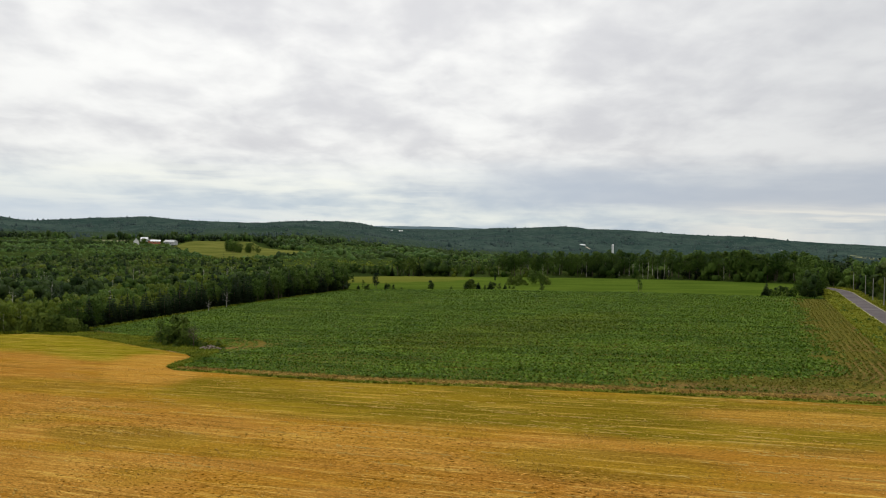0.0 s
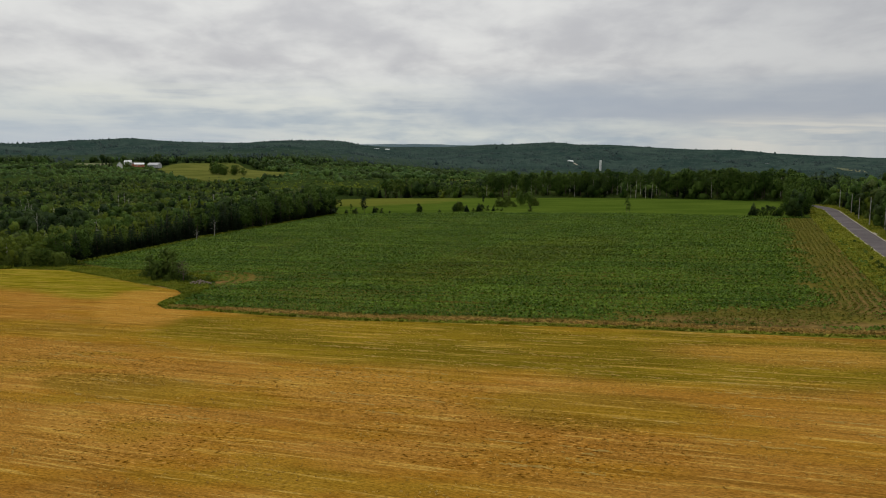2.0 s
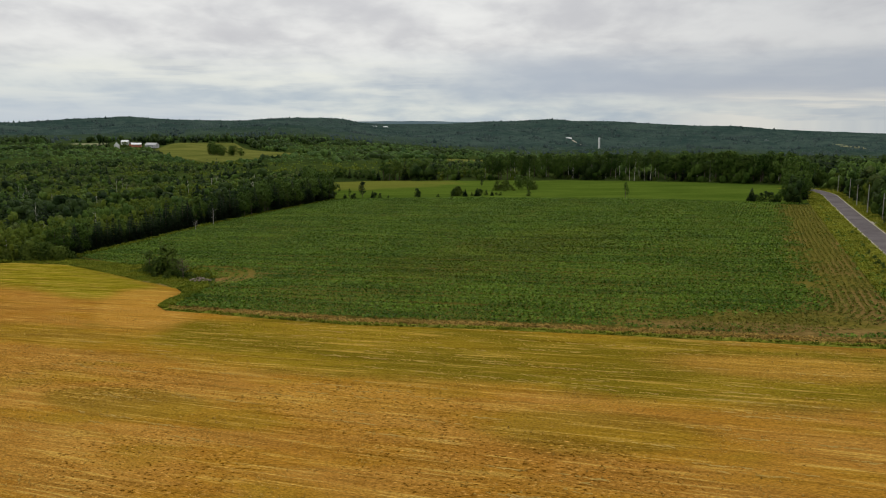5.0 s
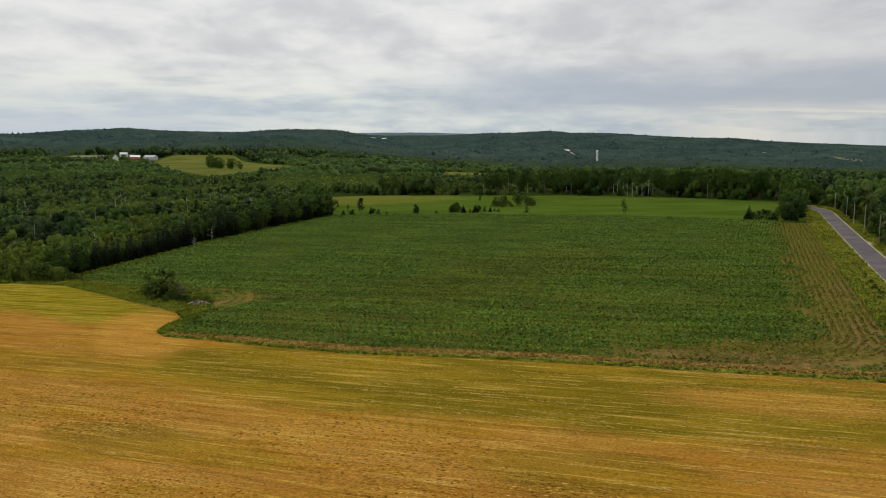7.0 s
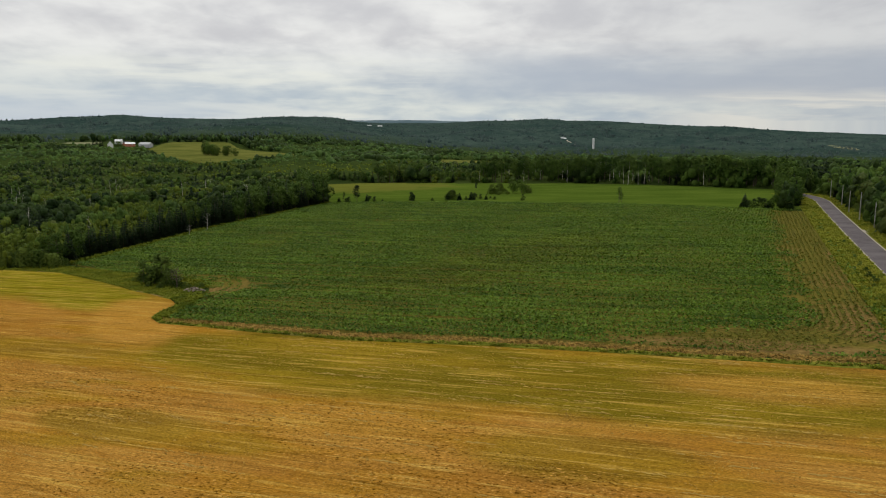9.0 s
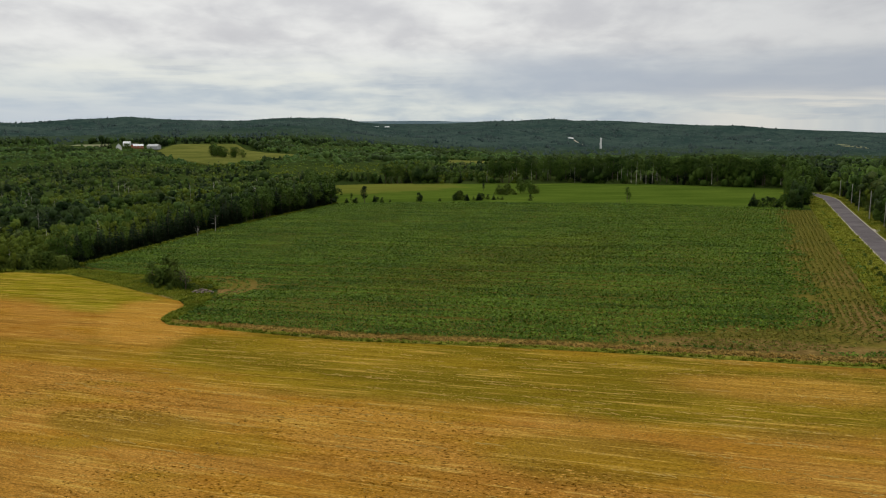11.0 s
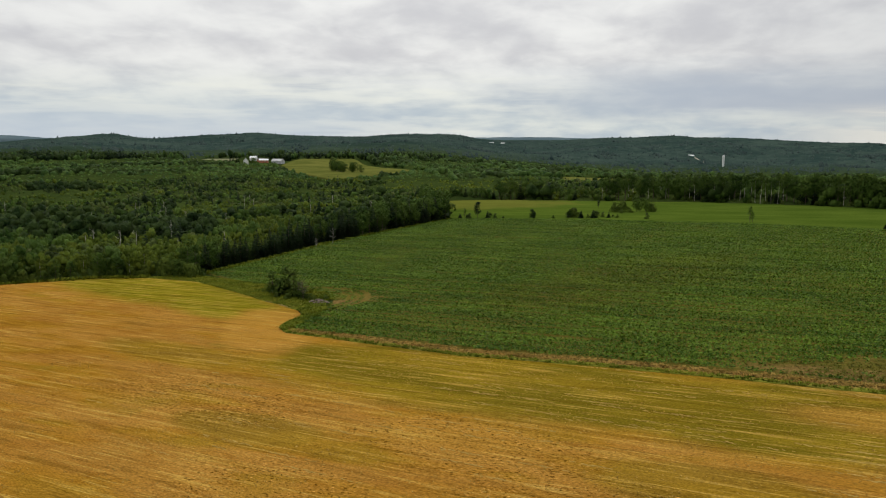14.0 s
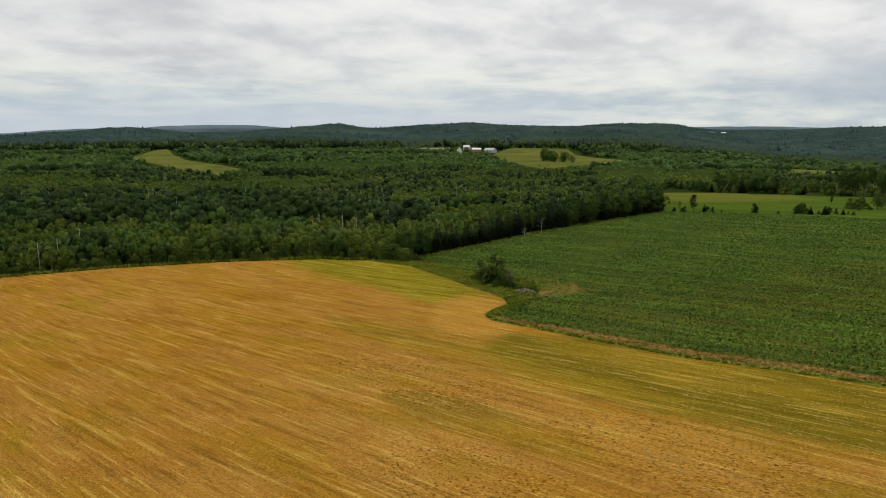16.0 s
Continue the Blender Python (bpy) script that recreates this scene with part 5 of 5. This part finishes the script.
def bare_tree(name, label, seed, h, limbs, spread, bark):
    r = np.random.RandomState(seed)
    root = new(name)
    trunk = part("trunk", mesh_of("trunk", *trunk_of(r, h, 0.012 * h + 0.04, 0, 0), [bark], smooth=True), root)
    for k in range(limbs):
        u, a = 0.35 + 0.55 * k / limbs, k * 2.4 + r.uniform(0, 1)
        base, reach = np.array([0, 0, h * u]), spread * r.uniform(0.5, 1.0)
        end = base + np.array([math.cos(a) * reach, math.sin(a) * reach, reach * r.uniform(0.2, 0.7)])
        twig = [stick(base, end, 0.05, 0.02, 5)]
        for j in range(4):
            p = base + (end - base) * r.uniform(0.4, 0.95)
            twig.append(stick(p, p + r.normal(0, 0.35, 3) * reach * 0.6 + np.array([0, 0, 0.2 * reach]), 0.025, 0.01, 4))
        part("branch", mesh_of("branch", *merged(twig), [bark], smooth=True), trunk)
    return tagged(root, label, "tree")


stand(bare_tree("dead_tree", "grey dead tree with broken crossing limbs", 3, 7.5, 7, 1.9, POLE_WOOD), -83.0, 311)
stand(bare_tree("dead_tree", "small grey dead tree at the wood's foot", 4, 4.5, 8, 1.3, POLE_WOOD), -85.5, 296)
stand(bare_tree("bare_shrub", "leafless grey shrub beside the stone pile", 5, 5.0, 16, 1.7, BARK), -54.3, 176.8)
for i, (x, y, h) in enumerate(((-150, 270, 12), (-146, 274, 11), (-158, 262, 10.5), (-110, 268, 11), (-172, 290, 11))):
    stand(bare_tree("birch_snag", "pale bare birch rising out of the wood", 10 + i, h, 8, 1.4, PALE_BARK), x, y)


# ---- stones, poles, buildings ----
def stone_mesh(seed):
    r = random.Random(seed)
    bm = bmesh.new()
    bmesh.ops.create_icosphere(bm, subdivisions=1, radius=0.5)
    for v in bm.verts:
        v.co *= r.uniform(0.75, 1.15)
        v.co.z *= 0.7
    return bm_mesh("stone", bm, STONE)


def stone_pile(x, y):
    root = new("stone_pile")
    kinds = [stone_mesh(k) for k in range(4)]
    r = random.Random(8)
    for k in range(46):
        a, d = r.uniform(0, 6.3), r.uniform(0, 1) ** 0.7
        ob = part("stone", kinds[k % 4], root)
        s_ = r.uniform(0.3, 0.75)
        ob.matrix_basis = pose(math.cos(a) * d * 2.4, math.sin(a) * d * 1.8, 0.15 + 0.7 * (1 - d), r.uniform(0, 40), r.uniform(0, 40), r.uniform(0, 360)) @ Matrix.Scale(s_, 4)
    tagged(root, "grey heap of cleared field stones", "stone pile")
    return stand(root, x, y, -25)


stone_pile(-49.6, 173.3)
s_ = np.linspace(258, 268, 6)
tagged(sheet("gravel_driveway", np.stack(road_point(s_ * 0 + 259, np.linspace(5.3, 13, 6)), 1), np.stack(road_point(s_ * 0 + 266, np.linspace(5.3, 13, 6)), 1), 8, 6, 0.27, GRAVEL), "short gravel driveway off the road", "driveway", kind="structure")


def culvert(run, off):
    root = new("culvert")
    bm = bmesh.new()
    bmesh.ops.create_cone(bm, cap_ends=False, segments=14, radius1=0.35, radius2=0.35, depth=4.0, matrix=Matrix.Rotation(radians(90), 4, "X"))
    part("pipe", bm_mesh("pipe", bm, GREY_METAL), root)
    kinds = [stone_mesh(k + 20) for k in range(2)]
    r = random.Random(3)
    for k in range(7):
        ob = part("stone", kinds[k % 2], root)
        ob.matrix_basis = pose(r.uniform(-1.2, 1.2), -2.2 + r.uniform(-0.8, 0.5), 0.1, 0, 0, r.uniform(0, 360)) @ Matrix.Scale(r.uniform(0.4, 0.8), 4)
    x, y = road_point(run, off)
    return stand(tagged(root, "metal culvert pipe with pale stones in the ditch", "culvert"), float(x), float(y), 68, 1.0, 0.0)


culvert(186, -4.5)


def cylinder(bm, r0, r1, z0, z1, sides=12, x=0.0, y=0.0):
    m = Matrix.Translation((x, y, (z0 + z1) / 2))
    bmesh.ops.create_cone(bm, cap_ends=True, segments=sides, radius1=r0, radius2=r1, depth=z1 - z0, matrix=m)


def box(bm, cx, cy, cz, sx, sy, sz):
    bmesh.ops.create_cube(bm, size=1.0, matrix=Matrix.Translation((cx, cy, cz)) @ Matrix.Diagonal((sx, sy, sz, 1)))


def utility_pole():
    root = new("utility_pole")
    bm = bmesh.new()
    cylinder(bm, 0.19, 0.13, -0.5, 9.6)
    part("pole", bm_mesh("pole", bm, POLE_WOOD), root)
    bm = bmesh.new()
    cylinder(bm, 0.05, 0.07, 9.6, 9.9, 8)
    part("insulator", bm_mesh("insulator", bm, GREY_METAL), root)
    bm = bmesh.new()
    box(bm, 0.17, 0, 8.3, 0.12, 0.12, 0.5)
    part("bracket", bm_mesh("bracket", bm, GREY_METAL), root)
    return tagged(root, "weathered grey wooden utility pole beside the road", "utility pole", "poles along the road")


pole = utility_pole()
for k, (run, off, size) in enumerate(((271, 9.4, 0.86), (296, 8.0, 1.0), (325, 7.6, 0.86), (360, 8.4, 0.86), (398, 9.0, 0.84))):
    x, y = road_point(run, off)
    (stand if k == 0 else stand_copy)(pole, float(x), float(y), 22 * k, size)


def gabled(name, label, w_, d_, h_, rise, wall_mat, roof_mat, windows, category="building"):
    """A gabled building: walls with gables, a roof of two slabs, a door and windows."""
    root = new(name)
    bm = bmesh.new()
    pts = [(-w_ / 2, 0), (w_ / 2, 0), (w_ / 2, h_), (0, h_ + rise), (-w_ / 2, h_)]
    front = [bm.verts.new((x, -d_ / 2, z - (0.5 if z == 0 else 0))) for x, z in pts]
    rear = [bm.verts.new((x, d_ / 2, z - (0.5 if z == 0 else 0))) for x, z in pts]
    bm.faces.new(front), bm.faces.new(rear[::-1])
    for i in range(5):
        j = (i + 1) % 5
        bm.faces.new((front[j], front[i], rear[i], rear[j]))
    bmesh.ops.recalc_face_normals(bm, faces=bm.faces)
    part("wall", bm_mesh("wall", bm, wall_mat), root)
    over, thick = 0.5, 0.25
    for s_ in (-1, 1):
        bm = bmesh.new()
        q = [(0, h_ + rise + 0.03), (s_ * (w_ / 2 + over), h_ - rise * over / (w_ / 2) + 0.03)]
        lo = [bm.verts.new((x, y, z)) for x, z in q for y in (-d_ / 2 - over, d_ / 2 + over)]
        hi = [bm.verts.new((v.co.x, v.co.y, v.co.z + thick)) for v in lo]
        for f in ((lo[0], lo[1], lo[3], lo[2]), (hi[0], hi[2], hi[3], hi[1]), (lo[0], lo[2], hi[2], hi[0]), (lo[1], hi[1], hi[3], lo[3]), (lo[0], hi[0], hi[1], lo[1]), (lo[2], lo[3], hi[3], hi[2])):
            bm.faces.new(f)
        bmesh.ops.recalc_face_normals(bm, faces=bm.faces)
        part("roof_slope", bm_mesh("roof_slope", bm, roof_mat), root)
    bm = bmesh.new()
    box(bm, 0, -d_ / 2 - 0.04, 1.05, 1.1 if w_ < 12 else 3.6, 0.12, 2.1 if w_ < 12 else 3.2)
    part("door", bm_mesh("door", bm, GREY_METAL), root)
    for k in range(windows):
        bm = bmesh.new()
        for cy, cz, sy, sz in ((-0.65, 0, 0.12, 1.5), (0.65, 0, 0.12, 1.5), (0, 0.75, 1.42, 0.12), (0, -0.75, 1.42, 0.14)):
            box(bm, 0, cy, cz, 0.14, sy, sz)
        win = part("window", bm_mesh("window", bm, WHITE_PAINT), root)
        bm = bmesh.new()
        box(bm, 0, 0, 0, 0.08, 1.2, 1.4)
        part("pane", bm_mesh("pane", bm, GLASS_DARK), win, "dark window glass")
        side = 1 if k % 2 else -1
        win.matrix_basis = pose(side * (w_ / 2 + 0.03), -d_ / 2 + d_ * (k // 2 + 0.7) / (windows / 2 + 0.4), min(h_ - 1.2, 1.9))
    return tagged(root, label, category)


def settle(ob, x, y, turn, lift=1.0):
    ob.matrix_basis = pose(x, y, float(land(x, y)) + lift, 0, 0, turn)


FARM = [
    ("farmhouse", "white farmhouse with a steep gable beside dark trees", 7.5, 9, 5.5, 4.5, WHITE_PAINT, GREY_METAL, 6, -490, 1292, 25),
    ("machine_shed", "rust-red farm shed with a pale roof", 8, 15, 3.8, 2.2, RED_BOARDS, WHITE_METAL, 4, -478, 1345, 105),
    ("barn", "long grey barn with a white metal roof", 10, 20, 4.5, 3.0, GREY_METAL, GREY_METAL, 4, -446, 1325, 70),
    ("barn", "white-roofed barn behind the farmyard", 8, 12, 4.5, 3.0, WHITE_PAINT, WHITE_METAL, 4, -535, 1450, 95),
    ("machine_shed", "small brown farm shed with a dark roof", 8, 11, 3.6, 2.2, RED_BOARDS, DARK_ROOF, 2, -492, 1370, 80),
]
for name, label, w_, d_, h_, rise, wm, rm, win, x, y, turn in FARM:
    settle(gabled(name, label, w_, d_, h_, rise, wm, rm, win), x, y, turn)
rng = np.random.RandomState(77)
for x, y, h in ((-505, 1290, 14), (-512, 1293, 15), (-500, 1286, 13), (-476, 1285, 12), (-472, 1281, 11), (-520, 1300, 14), (-440, 1268, 7), (-434, 1262, 6), (-428, 1255, 7)):
    plant("spruce1" if x < -495 else "dark_broad", x, y, h)
for x, y, h in ((-283, 1085, 9), (-277, 1076, 10), (-270, 1068, 9), (-263, 1064, 8), (-256, 1060, 9), (-249, 1055, 9), (-243, 1052, 8), (-288, 1094, 10), (-296, 1110, 12)):
    plant("dark_broad", x + rng.uniform(-3, 3), y + rng.uniform(-5, 5), h * rng.uniform(1.3, 1.9))


def silo(x, y, base):
    root = new("silo")
    bm = bmesh.new()
    cylinder(bm, 2.4, 2.4, -12, 33, 24)
    part("body", bm_mesh("body", bm, WHITE_PAINT), root)
    bm = bmesh.new()
    bmesh.ops.create_uvsphere(bm, u_segments=24, v_segments=10, radius=2.5, matrix=Matrix.Translation((0, 0, 33)) @ Matrix.Diagonal((1, 1, 0.55, 1)))
    part("dome", bm_mesh("dome", bm, WHITE_METAL), root)
    bm = bmesh.new()
    box(bm, 0, -2.5, 15, 0.6, 0.3, 30)
    part("ladder_chute", bm_mesh("ladder_chute", bm, GREY_METAL), root)
    tagged(root, "tall white standing silo above the distant woods", "silo")
    root.matrix_basis = pose(x, y, base)


silo(412, 1957, -44)

# far buildings on the hillsides
FAR = [("warehouse", "long white factory building on a far hillside", 14, 30, 5, 2.0, WHITE_PAINT, WHITE_METAL, 4, -205, 3040, 90),
       ("warehouse", "white factory hall beside a far valley", 12, 15, 7, 2, WHITE_PAINT, WHITE_METAL, 4, -158, 3050, 80),
       ("house", "white house by a clearing on the far hillside", 12, 16, 6, 4, WHITE_PAINT, WHITE_METAL, 4, 424, 2448, 60),
       ("house", "pale house on the wooded far slope", 8, 10, 5, 3, WHITE_PAINT, GREY_METAL, 4, 953, 2279, 70)]
for name, label, w_, d_, h_, rise, wm, rm, win, x, y, turn in FAR:
    settle(gabled(name, label, w_, d_, h_, rise, wm, rm, win), x, y, turn, 1.0)
tagged(sheet("hillside_track", [(426, 2440), (446, 2260), (437, 2110)], [(431, 2440), (451, 2260), (442, 2110)], 30, 4, 8.0, GRAVEL), "pale gravel track on the far hillside", "track", kind="structure")
tagged(sheet("hillside_field", [(1010, 2020), (1085, 1985)], [(1030, 2075), (1100, 2040)], 10, 6, 8.0, PALE_FIELD), "pale field on the far wooded slope", "field", kind="structure")

# no kind of tree is left unplanted
for key, (ob, h0, used) in SPOT.items():
    if not used:
        for child in list(ob.children):
            bpy.data.objects.remove(child)
        bpy.data.objects.remove(ob)
